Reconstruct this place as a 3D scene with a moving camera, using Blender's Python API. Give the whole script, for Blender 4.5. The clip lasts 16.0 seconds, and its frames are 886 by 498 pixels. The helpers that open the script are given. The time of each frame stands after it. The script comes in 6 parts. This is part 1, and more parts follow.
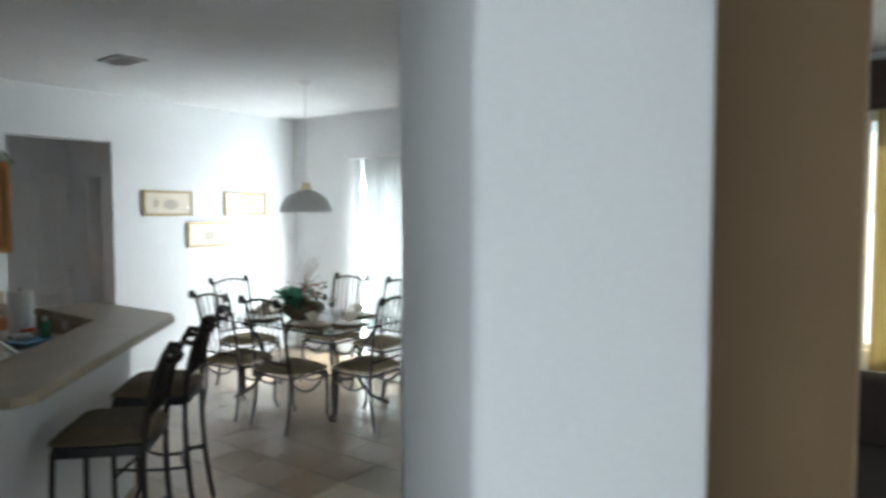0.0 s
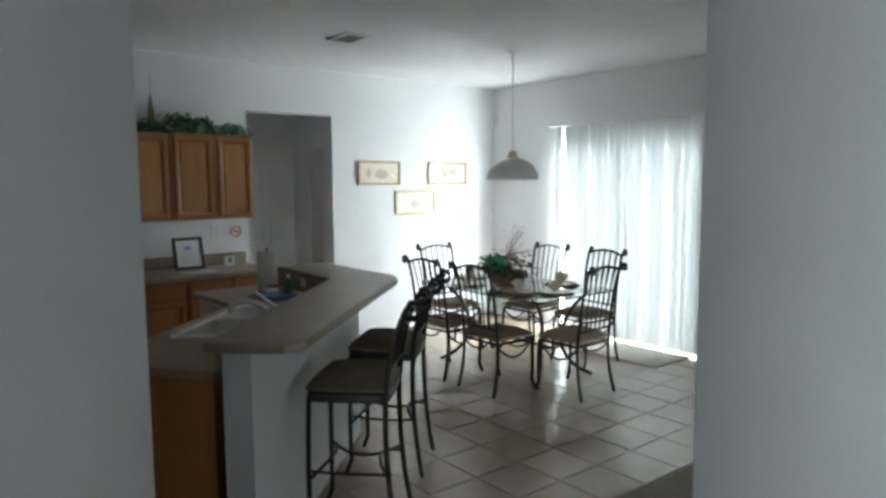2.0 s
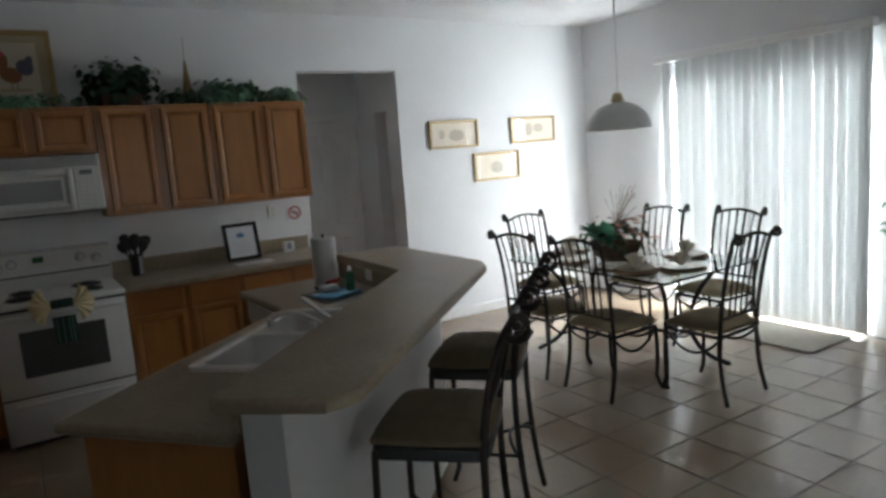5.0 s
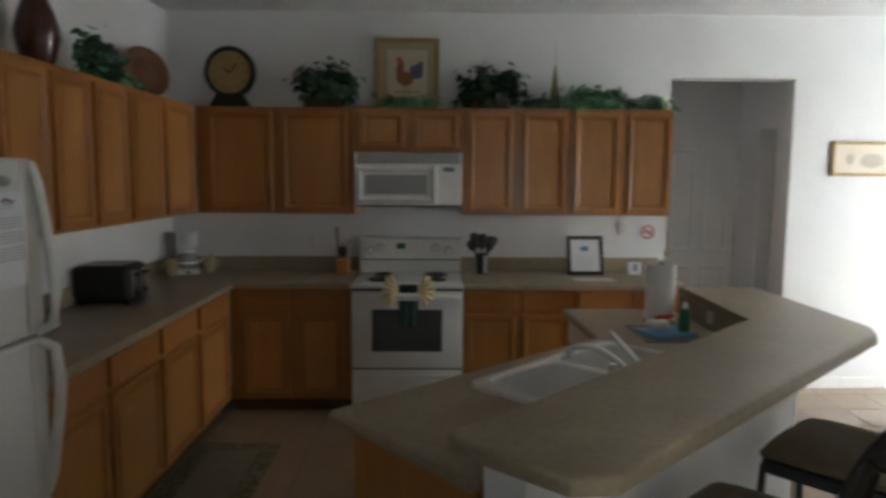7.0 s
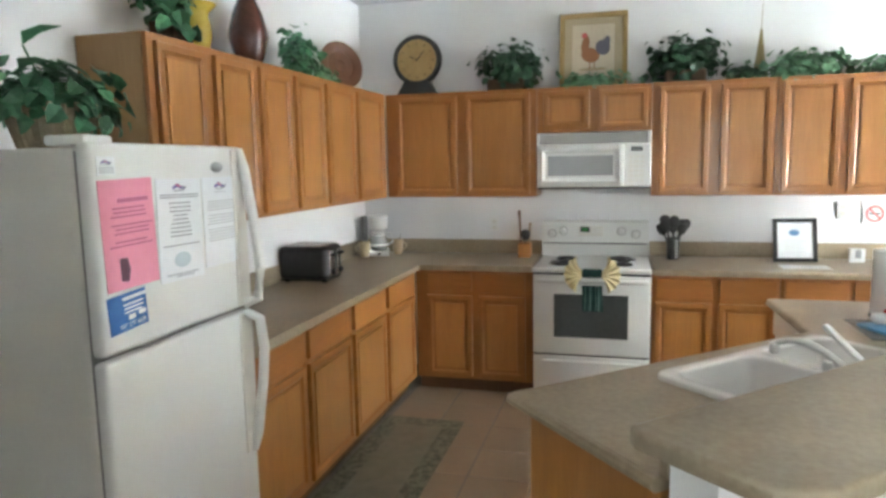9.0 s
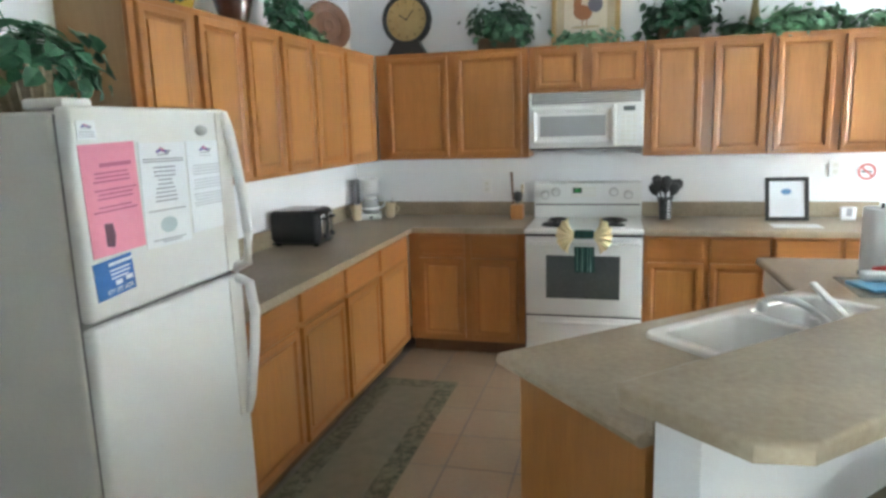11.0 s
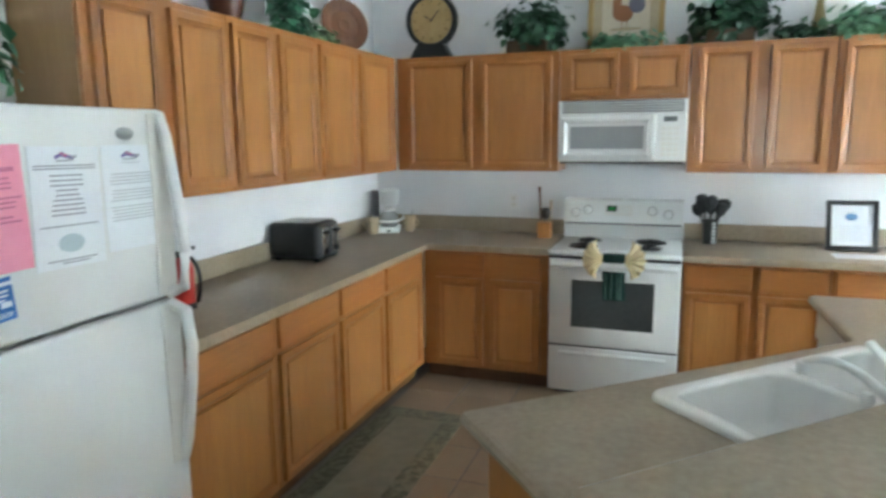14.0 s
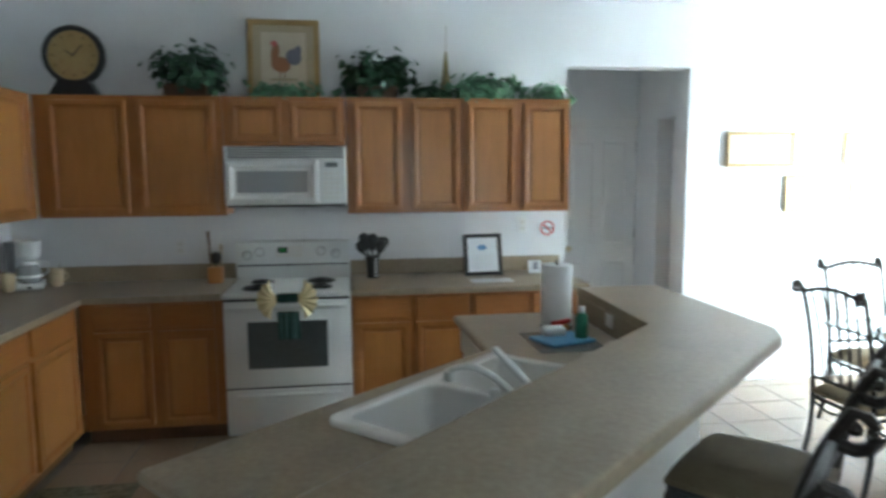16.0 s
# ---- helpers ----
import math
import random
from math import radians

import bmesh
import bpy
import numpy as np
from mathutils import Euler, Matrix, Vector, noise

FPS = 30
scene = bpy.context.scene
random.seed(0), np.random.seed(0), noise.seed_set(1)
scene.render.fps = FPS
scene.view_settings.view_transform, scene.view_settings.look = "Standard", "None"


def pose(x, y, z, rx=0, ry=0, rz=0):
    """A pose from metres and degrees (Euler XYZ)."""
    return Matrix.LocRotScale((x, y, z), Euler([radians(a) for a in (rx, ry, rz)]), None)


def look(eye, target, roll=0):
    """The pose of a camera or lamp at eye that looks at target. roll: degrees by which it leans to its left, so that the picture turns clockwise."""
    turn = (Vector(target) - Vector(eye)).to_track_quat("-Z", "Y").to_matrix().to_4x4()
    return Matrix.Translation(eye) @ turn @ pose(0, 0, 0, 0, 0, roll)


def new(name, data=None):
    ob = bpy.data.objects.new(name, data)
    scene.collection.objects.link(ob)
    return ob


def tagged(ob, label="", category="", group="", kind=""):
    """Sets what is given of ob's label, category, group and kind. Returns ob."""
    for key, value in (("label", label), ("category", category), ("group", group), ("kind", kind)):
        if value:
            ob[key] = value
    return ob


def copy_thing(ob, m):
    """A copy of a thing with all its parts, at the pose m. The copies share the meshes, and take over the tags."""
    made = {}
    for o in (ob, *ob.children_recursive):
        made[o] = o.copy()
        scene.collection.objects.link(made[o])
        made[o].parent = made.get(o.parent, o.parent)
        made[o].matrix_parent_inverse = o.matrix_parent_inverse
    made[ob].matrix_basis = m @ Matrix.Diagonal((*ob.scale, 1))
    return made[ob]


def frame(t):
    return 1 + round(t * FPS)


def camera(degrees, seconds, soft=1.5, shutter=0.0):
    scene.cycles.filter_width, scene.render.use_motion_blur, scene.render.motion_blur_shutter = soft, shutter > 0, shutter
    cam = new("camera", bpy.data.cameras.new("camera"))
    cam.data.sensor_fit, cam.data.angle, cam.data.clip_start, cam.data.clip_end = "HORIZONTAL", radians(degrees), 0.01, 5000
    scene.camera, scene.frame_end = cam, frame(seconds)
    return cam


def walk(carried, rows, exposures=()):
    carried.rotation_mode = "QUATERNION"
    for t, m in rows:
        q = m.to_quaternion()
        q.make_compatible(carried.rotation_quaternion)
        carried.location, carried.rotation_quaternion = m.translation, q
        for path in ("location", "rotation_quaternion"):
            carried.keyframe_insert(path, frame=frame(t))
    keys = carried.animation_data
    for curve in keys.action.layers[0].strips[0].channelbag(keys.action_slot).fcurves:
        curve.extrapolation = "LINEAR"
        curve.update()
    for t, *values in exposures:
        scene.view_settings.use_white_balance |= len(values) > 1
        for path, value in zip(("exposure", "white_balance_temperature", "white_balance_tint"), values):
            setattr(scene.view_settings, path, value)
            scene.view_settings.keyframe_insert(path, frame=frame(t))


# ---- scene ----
cam = camera(67.1, 16.0, soft=3.0, shutter=0.5)
PATH = [
    (0, (1.277, -6.441, 1.714), (2.898, -5.275, 1.598), -0.1),
    (0.5, (1.231, -6.331, 1.703), (2.676, -4.953, 1.582), -0.9),
    (1, (1.19, -6.295, 1.69), (2.473, -4.768, 1.545), -0.4),
    (1.5, (1.151, -6.28, 1.694), (2.429, -4.753, 1.508), 0.1),
    (2, (1.131, -6.251, 1.686), (2.385, -4.706, 1.487), -0.3),
    (2.5, (1.182, -6.219, 1.671), (2.436, -4.681, 1.421), -1.2),
    (3, (1.273, -6.113, 1.661), (2.496, -4.549, 1.42), -2.2),
    (3.5, (1.427, -5.993, 1.662), (2.585, -4.374, 1.466), -3.4),
    (3.7, (1.44, -5.91, 1.70), (2.583, -4.291, 1.432), -4.0),
    (6, (1.904, -5.169, 1.635), (2.722, -3.362, 1.38), -2.2),
    (6.5, (1.964, -5.115, 1.647), (2.365, -3.168, 1.427), -0.3),
    (7, (1.995, -5.097, 1.635), (2.021, -3.108, 1.42), 0.4),
    (7.5, (1.998, -5.085, 1.626), (1.765, -3.109, 1.418), -0.2),
    (8, (2.01, -5.068, 1.626), (1.661, -3.113, 1.393), -0.3),
    (8.5, (2.006, -5.047, 1.625), (1.555, -3.112, 1.401), -0.6),
    (9, (2.008, -5.041, 1.614), (1.49, -3.126, 1.359), -1.1),
    (11.5, (2.027, -5.022, 1.609), (1.531, -3.12, 1.24), -1.6),
    (12, (2.015, -4.88, 1.61), (1.548, -2.963, 1.282), 0.1),
    (12.5, (2.014, -4.725, 1.603), (1.433, -2.838, 1.282), -1.9),
    (13, (2.112, -4.641, 1.6), (1.295, -2.844, 1.276), -1.6),
    (13.5, (2.153, -4.606, 1.595), (1.374, -2.799, 1.24), -1.7),
    (14, (2.17, -4.607, 1.6), (1.506, -2.75, 1.266), -0.6),
    (14.5, (2.161, -4.619, 1.609), (1.715, -2.69, 1.33), 0.1),
    (15, (2.164, -4.671, 1.634), (1.944, -2.699, 1.383), 0.5),
    (15.5, (2.155, -4.67, 1.612), (2.192, -2.683, 1.393), 0.2),
    (16, (2.188, -4.723, 1.617), (2.468, -2.755, 1.396), -0.4),
]
walk(cam, [(t, look(eye, to, roll)) for t, eye, to, roll in PATH], [(0, 1.30, 6150, 7), (0.5, 1.12, 6120, 7), (1.5, 1.22, 6080, 6), (3.5, 1.07, 6250, 9), (6, 0.87, 6400, 12), (6.6, 0.97, 6500, 12), (7, 1.57, 6700, 11), (7.5, 2.65, 7100, 11), (8, 3.31, 6850, 10), (9, 3.75, 6400, 8), (11.5, 3.85, 5980, 4), (13, 3.78, 5780, 2), (14, 3.77, 5760, 2), (15, 3.85, 5680, 0), (15.5, 3.47, 5650, 1), (16, 2.57, 5700, 2)])


# ---- world and light ----
world = bpy.data.worlds.new("sky")
scene.world = world
world.use_nodes = True
wn = world.node_tree.nodes
sky = wn.new("ShaderNodeTexSky")
sky.sky_type, sky.sun_disc = "NISHITA", False
sky.sun_elevation, sky.sun_rotation = radians(46.4), radians(97.5)
wn["Background"].inputs["Strength"].default_value = 0.05
world.node_tree.links.new(sky.outputs["Color"], wn["Background"].inputs["Color"])


def lamp(name, kind, m, energy, colour=(1, 1, 1), size=(1, 1), angle=0.0):
    data = bpy.data.lights.new(name, kind)
    data.energy, data.color = energy, colour
    if kind == "AREA":
        data.shape, data.size, data.size_y = "RECTANGLE", size[0], size[1]
    if kind == "SUN":
        data.angle = angle
    ob = new(name, data)
    ob.matrix_world = m
    return ob


lamp("sun", "SUN", look((12, -1.85, 6.30), (7, -1.20, 1.0)), 5.0, (1.0, 0.95, 0.88), angle=radians(0.5))
# daylight in the openings: the sliding door and the living room's east window
lamp("slider_daylight", "AREA", look((7.32, -1.98, 1.1), (0, -1.98, 1.1)), 185, (0.95, 0.985, 1.0), (1.75, 2.0))
lamp("living_daylight", "AREA", look((7.32, -7.2, 1.5), (0, -7.2, 1.5)), 4.0, (0.95, 0.98, 1.0), (2.2, 1.6))
# added fill from the south, behind a window that is out of view
lamp("south_fill", "AREA", look((4.2, -10.3, 1.45), (4.2, 0, 1.45)), 4.2, (0.97, 0.98, 1.0), (2.6, 1.9))
# added lamp that brightens the passage walls from behind left
lamp("entry_fill", "AREA", look((-0.30, -6.75, 1.2), (3, -6.75, 1.2)), 10.0, (0.93, 0.97, 1.0), (0.85, 1.9))

# ---- materials ----
def ramp(nt, src, lo, hi, p0=0.3, p1=0.7):
    r = nt.nodes.new("ShaderNodeValToRGB")
    r.color_ramp.elements[0].position, r.color_ramp.elements[1].position = p0, p1
    r.color_ramp.elements[0].color, r.color_ramp.elements[1].color = (*lo, 1), (*hi, 1)
    nt.links.new(src, r.inputs["Fac"])
    return r.outputs["Color"]


def material(name, lo, hi, rough=0.5, metal=0.0, scale=6.0, stretch=(1, 1, 1), fine=60.0, bump=0.02, coat=0.0, detail=5.0, vary=0.0, p0=0.3, p1=0.7, rough_vary=0.08):
    """A principled surface: broad and fine noise between two colours, noise in the gloss and a fine relief."""
    m = bpy.data.materials.new(name)
    m.use_nodes = True
    nt = m.node_tree
    b = nt.nodes["Principled BSDF"]
    co = nt.nodes.new("ShaderNodeTexCoord")
    mp = nt.nodes.new("ShaderNodeMapping")
    mp.inputs["Scale"].default_value = stretch
    nt.links.new(co.outputs["Object"], mp.inputs["Vector"])
    vec = mp.outputs["Vector"]
    if vary:
        info = nt.nodes.new("ShaderNodeObjectInfo")
        mul = nt.nodes.new("ShaderNodeMath")
        mul.operation, mul.inputs[1].default_value = "MULTIPLY", 37.0
        nt.links.new(info.outputs["Random"], mul.inputs[0])
        add = nt.nodes.new("ShaderNodeVectorMath")
        nt.links.new(vec, add.inputs[0])
        nt.links.new(mul.outputs[0], add.inputs[1])
        vec = add.outputs[0]
    n1, n2 = nt.nodes.new("ShaderNodeTexNoise"), nt.nodes.new("ShaderNodeTexNoise")
    n1.inputs["Scale"].default_value, n1.inputs["Detail"].default_value = scale, detail
    n2.inputs["Scale"].default_value, n2.inputs["Detail"].default_value = fine, 3.0
    for n in (n1, n2):
        nt.links.new(vec, n.inputs["Vector"])
    mix = nt.nodes.new("ShaderNodeMath")
    mix.operation = "MULTIPLY_ADD"
    mix.inputs[1].default_value = 0.45
    nt.links.new(n2.outputs["Fac"], mix.inputs[0])
    half = nt.nodes.new("ShaderNodeMath")
    half.operation, half.inputs[1].default_value = "MULTIPLY", 0.55
    nt.links.new(n1.outputs["Fac"], half.inputs[0])
    nt.links.new(half.outputs[0], mix.inputs[2])
    col = ramp(nt, mix.outputs[0], lo, hi, p0, p1)
    if vary:
        hsv = nt.nodes.new("ShaderNodeHueSaturation")
        rng = nt.nodes.new("ShaderNodeMapRange")
        rng.inputs["To Min"].default_value, rng.inputs["To Max"].default_value = 1 - vary, 1 + vary
        nt.links.new(info.outputs["Random"], rng.inputs["Value"])
        nt.links.new(rng.outputs[0], hsv.inputs["Value"])
        nt.links.new(col, hsv.inputs["Color"])
        col = hsv.outputs["Color"]
    nt.links.new(col, b.inputs["Base Color"])
    rr = nt.nodes.new("ShaderNodeMapRange")
    rr.inputs["To Min"].default_value, rr.inputs["To Max"].default_value = max(0.02, rough - rough_vary), min(1, rough + rough_vary)
    nt.links.new(n1.outputs["Fac"], rr.inputs["Value"])
    nt.links.new(rr.outputs[0], b.inputs["Roughness"])
    b.inputs["Metallic"].default_value = metal
    b.inputs["Coat Weight"].default_value = coat
    if bump:
        bp = nt.nodes.new("ShaderNodeBump")
        bp.inputs["Strength"].default_value, bp.inputs["Distance"].default_value = min(1, bump * 10), 0.004
        nt.links.new(mix.outputs[0], bp.inputs["Height"])
        nt.links.new(bp.outputs["Normal"], b.inputs["Normal"])
    return m


WALL = material("white_wall_paint", (0.76, 0.77, 0.78), (0.83, 0.84, 0.85), 0.75, scale=2.0, fine=140, bump=0.02)
CEIL = material("textured_ceiling_paint", (0.72, 0.73, 0.74), (0.80, 0.81, 0.82), 0.9, scale=5.0, fine=90, bump=0.10)
TAN = material("tan_wall_paint", (0.30, 0.20, 0.11), (0.36, 0.25, 0.14), 0.8, scale=2.0, fine=120, bump=0.04)
TRIM = material("white_trim_paint", (0.78, 0.78, 0.77), (0.84, 0.84, 0.83), 0.45, scale=3.0, fine=80, bump=0.01)
OAK = material("oak_panel_grain", (0.335, 0.138, 0.033), (0.50, 0.226, 0.063), 0.38, scale=2.6, stretch=(6, 6, 0.55), fine=15, bump=0.010, coat=0.10, vary=0.08, p0=0.2, p1=0.8)
OAKFRAME = material("oak_frame_grain", (0.30, 0.113, 0.025), (0.44, 0.182, 0.046), 0.36, scale=5.0, stretch=(9, 9, 0.8), fine=22, bump=0.012, coat=0.28, vary=0.08, p0=0.2, p1=0.8)
OAKH = material("oak_level_grain", (0.295, 0.110, 0.025), (0.44, 0.178, 0.045), 0.38, scale=5.0, stretch=(0.8, 0.8, 9), fine=22, bump=0.015, coat=0.10, vary=0.08, p0=0.2, p1=0.8)
VENEER = material("pale_oak_veneer", (0.30, 0.175, 0.075), (0.40, 0.25, 0.12), 0.55, scale=3.0, stretch=(5, 5, 0.6), fine=20, bump=0.006, p0=0.2, p1=0.8)
# toe kick oak, its colour darkened for the shade under the cabinets
OAKSHADE = material("oak_toe_kick_shaded", (0.10, 0.045, 0.015), (0.16, 0.075, 0.028), 0.55, scale=5.0, stretch=(1, 1, 9), fine=22)
LAMINATE = material("beige_stone_laminate", (0.265, 0.212, 0.142), (0.415, 0.345, 0.245), 0.36, scale=4.5, fine=48, bump=0.004, detail=8.0)
TILE = material("beige_ceramic_tile", (0.295, 0.22, 0.15), (0.375, 0.29, 0.205), 0.22, scale=2.0, fine=40, bump=0.0, vary=0.05, p0=0.1, p1=0.9, rough_vary=0.03)
GROUT = material("grey_brown_grout", (0.16, 0.13, 0.10), (0.24, 0.20, 0.16), 0.9, scale=8, fine=120, bump=0.06)
CARPET = material("taupe_carpet", (0.23, 0.20, 0.165), (0.34, 0.30, 0.25), 0.97, scale=10, fine=240, bump=0.1)
WHITE = material("white_enamel", (0.73, 0.74, 0.72), (0.78, 0.79, 0.77), 0.30, scale=2.0, fine=150, bump=0.006, coat=0.1, rough_vary=0.02)
PORCELAIN = material("white_porcelain", (0.87, 0.86, 0.82), (0.90, 0.89, 0.86), 0.22, scale=2.0, fine=90, bump=0.002, coat=0.2, rough_vary=0.02)
BISQUE = material("off_white_plastic", (0.70, 0.69, 0.64), (0.76, 0.75, 0.70), 0.40, scale=3.0, fine=90, bump=0.004)
BLACKG = material("black_glass", (0.010, 0.011, 0.012), (0.016, 0.017, 0.018), 0.10, scale=2, fine=30, bump=0)
BLACKP = material("black_plastic", (0.012, 0.012, 0.013), (0.026, 0.026, 0.027), 0.38, scale=6, fine=90)
GREYGLASS = material("grey_oven_window", (0.075, 0.085, 0.082), (0.105, 0.115, 0.112), 0.14, scale=2, fine=40, bump=0)
CHROME = material("brushed_chrome", (0.62, 0.62, 0.62), (0.74, 0.74, 0.74), 0.22, 1.0, scale=6, fine=90, bump=0.002)


# ---- building helpers ----
def part(name, bm, mat, parent=None, label=""):
    me = bpy.data.meshes.new(name)
    bm.to_mesh(me)
    bm.free()
    me.materials.append(mat)
    ob = new(name, me)
    if parent:
        ob.parent = parent
    if label:
        ob["label"] = label
    return ob


def thing(name, m, label, category, group="", kind=""):
    ob = new(name)
    ob.empty_display_size = 0.05
    ob.matrix_world = m
    return tagged(ob, label, category, group, kind)


def box(bm, x0, x1, y0, y1, z0, z1, bevel=0.0, seg=1):
    r = bmesh.ops.create_cube(bm, size=1, matrix=Matrix.LocRotScale(((x0 + x1) / 2, (y0 + y1) / 2, (z0 + z1) / 2), None, (x1 - x0, y1 - y0, z1 - z0)))
    if bevel:
        es = list({e for v in r["verts"] for e in v.link_edges})
        bmesh.ops.bevel(bm, geom=es, offset=bevel, segments=seg, affect="EDGES", profile=0.5)
    return bm


def mbox(*a, **k):
    return box(bmesh.new(), *a, **k)


def prism(bm, pts, z0, z1, bevel=0.0, seg=2, top_only=False):
    """An upright prism over a plan outline, counter-clockwise."""
    lo = [bm.verts.new((x, y, z0)) for x, y in pts]
    hi = [bm.verts.new((x, y, z1)) for x, y in pts]
    n = len(pts)
    bm.faces.new(list(reversed(lo)))
    top = bm.faces.new(hi)
    for i in range(n):
        bm.faces.new((lo[i], lo[(i + 1) % n], hi[(i + 1) % n], hi[i]))
    if bevel:
        bmesh.ops.bevel(bm, geom=list(top.edges), offset=bevel, segments=seg, affect="EDGES", profile=0.5)
    bmesh.ops.recalc_face_normals(bm, faces=bm.faces[:])
    return bm


def smooth(ob, angle=35):
    for p in ob.data.polygons:
        p.use_smooth = True
    ob.data.set_sharp_from_angle(angle=radians(angle))
    return ob


def lathe(bm, profile, seg=20, centre=(0, 0, 0)):
    """Turn a profile of (radius, height) round the z axis."""
    cx, cy, cz = centre
    rings = []
    for r, z in profile:
        if r < 1e-5:
            rings.append([bm.verts.new((cx, cy, cz + z))])
        else:
            rings.append([bm.verts.new((cx + r * math.cos(2 * math.pi * k / seg), cy + r * math.sin(2 * math.pi * k / seg), cz + z)) for k in range(seg)])
    for a, b in zip(rings, rings[1:]):
        for k in range(seg):
            j = (k + 1) % seg
            f = [a[k % len(a)], a[j % len(a)], b[j % len(b)], b[k % len(b)]]
            f = list(dict.fromkeys(f))
            if len(f) >= 3:
                bm.faces.new(f)
    bmesh.ops.recalc_face_normals(bm, faces=bm.faces[:])
    return bm


def tube(bm, pts, r, seg=7, taper=None):
    """A round bar along a line of points."""
    pts = [Vector(p) for p in pts]
    rings = []
    up = Vector((0.13, 0.21, 0.97))
    for i, p in enumerate(pts):
        d = (pts[min(i + 1, len(pts) - 1)] - pts[max(i - 1, 0)]).normalized()
        u = d.cross(up)
        u = u.normalized() if u.length > 0.05 else d.cross(Vector((1, 0, 0))).normalized()
        v = d.cross(u)
        rr = r if taper is None else r + (taper - r) * i / (len(pts) - 1)
        rings.append([bm.verts.new(p + rr * (math.cos(2 * math.pi * k / seg) * u + math.sin(2 * math.pi * k / seg) * v)) for k in range(seg)])
    for a, b in zip(rings, rings[1:]):
        for k in range(seg):
            bm.faces.new((a[k], a[(k + 1) % seg], b[(k + 1) % seg], b[k]))
    bm.faces.new(rings[0])
    bm.faces.new(list(reversed(rings[-1])))
    bmesh.ops.recalc_face_normals(bm, faces=bm.faces[:])
    return bm


def arc(p0, p1, p2, n=8):
    """Points along a smooth curve from p0 to p2, drawn towards p1."""
    p0, p1, p2 = Vector(p0), Vector(p1), Vector(p2)
    return [(1 - s) ** 2 * p0 + 2 * s * (1 - s) * p1 + s * s * p2 for s in (i / n for i in range(n + 1))]


def structure(name, bm, mat, label, category):
    return tagged(part(name, bm, mat), label, category, kind="structure")


# ---- the shell ----
H = 2.84
XE = 7.03                       # the dining room's east wall
bm = mbox(-0.15, 3.77, 0, 0.15, 0, H)
box(bm, 4.705, XE + 0.15, 0, 0.15, 0, H)
box(bm, 3.77, 4.705, 0, 0.15, 2.385, H)
structure("wall_north", bm, WALL, "white painted wall behind the kitchen cabinets and pictures", "wall")
bm = mbox(-0.15, 0, -6.3, 0, 0, H)
box(bm, -0.15, 0, -10.0, -7.2, 0, H)
box(bm, -0.15, 0, -7.2, -6.3, 2.15, H)
structure("wall_west", bm, WALL, "white painted wall behind refrigerator and cabinets", "wall")
bm = mbox(XE, XE + 0.15, -1.06, 0, 0, H)
box(bm, XE, XE + 0.15, -6.06, -2.90, 0, H)
box(bm, XE, XE + 0.15, -2.90, -1.06, 2.10, H)
box(bm, XE, XE + 0.15, -8.4, -6.06, 0, 0.68)
box(bm, XE, XE + 0.15, -8.4, -6.06, 2.40, H)
box(bm, XE, XE + 0.15, -10.15, -8.4, 0, H)
structure("wall_east", bm, WALL, "white painted wall with sliding door opening", "wall")
bm = mbox(-0.15, 2.9, -10.15, -10.0, 0, H)
box(bm, 5.5, XE, -10.15, -10.0, 0, H)
box(bm, 2.9, 5.5, -10.15, -10.0, 0, 0.5)
box(bm, 2.9, 5.5, -10.15, -10.0, 2.4, H)
structure("wall_south", bm, WALL, "unseen white living room wall with an added window opening", "wall")
structure("ceiling", mbox(-0.15, XE + 0.15, -10.15, 2.0, H, H + 0.12), CEIL, "white textured ceiling", "ceiling")

# diagonal passage: two wall ends that stand at 45 degrees
D = math.sqrt(0.5)


def diagonal_wall(name, edge, along, thick, side, label):
    """A wall from its free edge, running south-west, with its thickness to one side (+1 south-east, -1 north-west)."""
    ex, ey = edge
    a = (ex, ey)
    b = (ex - D * along, ey - D * along)
    c = (b[0] + D * thick * side, b[1] - D * thick * side)
    d = (a[0] + D * thick * side, a[1] - D * thick * side)
    pts = [a, b, c, d]
    if side < 0:
        pts.reverse()
    bm = prism(bmesh.new(), pts, 0, H)
    up = [e for e in bm.edges if abs(e.verts[0].co.z - e.verts[1].co.z) > 1]
    bmesh.ops.bevel(bm, geom=up, offset=0.02, segments=4, affect="EDGES", profile=0.5)
    return smooth(structure(name, bm, WALL, label, "wall"))


diagonal_wall("wall_passage_right", (2.40, -5.52), 0.77, 0.275, 1, "white painted wall end with rounded corners beside the passage")
diagonal_wall("wall_passage_left", (1.545, -4.71), 0.85, 0.15, -1, "white painted passage wall with rounded corner")
# added wall: closes the alcove and bounces light onto the refrigerator's side
structure("wall_alcove", mbox(0, 1.38, -4.72, -4.60, 0, H), WALL, "unseen white wall added to close the alcove and reflect light", "wall")
structure("wall_tan", mbox(3.80, 3.95, -6.28, -5.40, 0, H), TAN, "tan painted wall end in the living room", "wall")

# hall behind the opening
bm = mbox(2.9, 4.0, 0.90, 1.0, 0, H)
box(bm, 4.72, 4.85, 0.90, 1.0, 0, H)
box(bm, 4.0, 4.72, 0.90, 1.0, 2.05, H)
structure("wall_hall", bm, WALL, "white painted wall of the back hall", "wall")
bm = mbox(4.72, 4.85, 0.15, 0.24, 0, H)
box(bm, 4.72, 4.85, 0.52, 0.9, 0, H)
box(bm, 4.72, 4.85, 0.24, 0.52, 2.05, H)
structure("wall_hall_side", bm, WALL, "white painted side wall of the back hall", "wall")
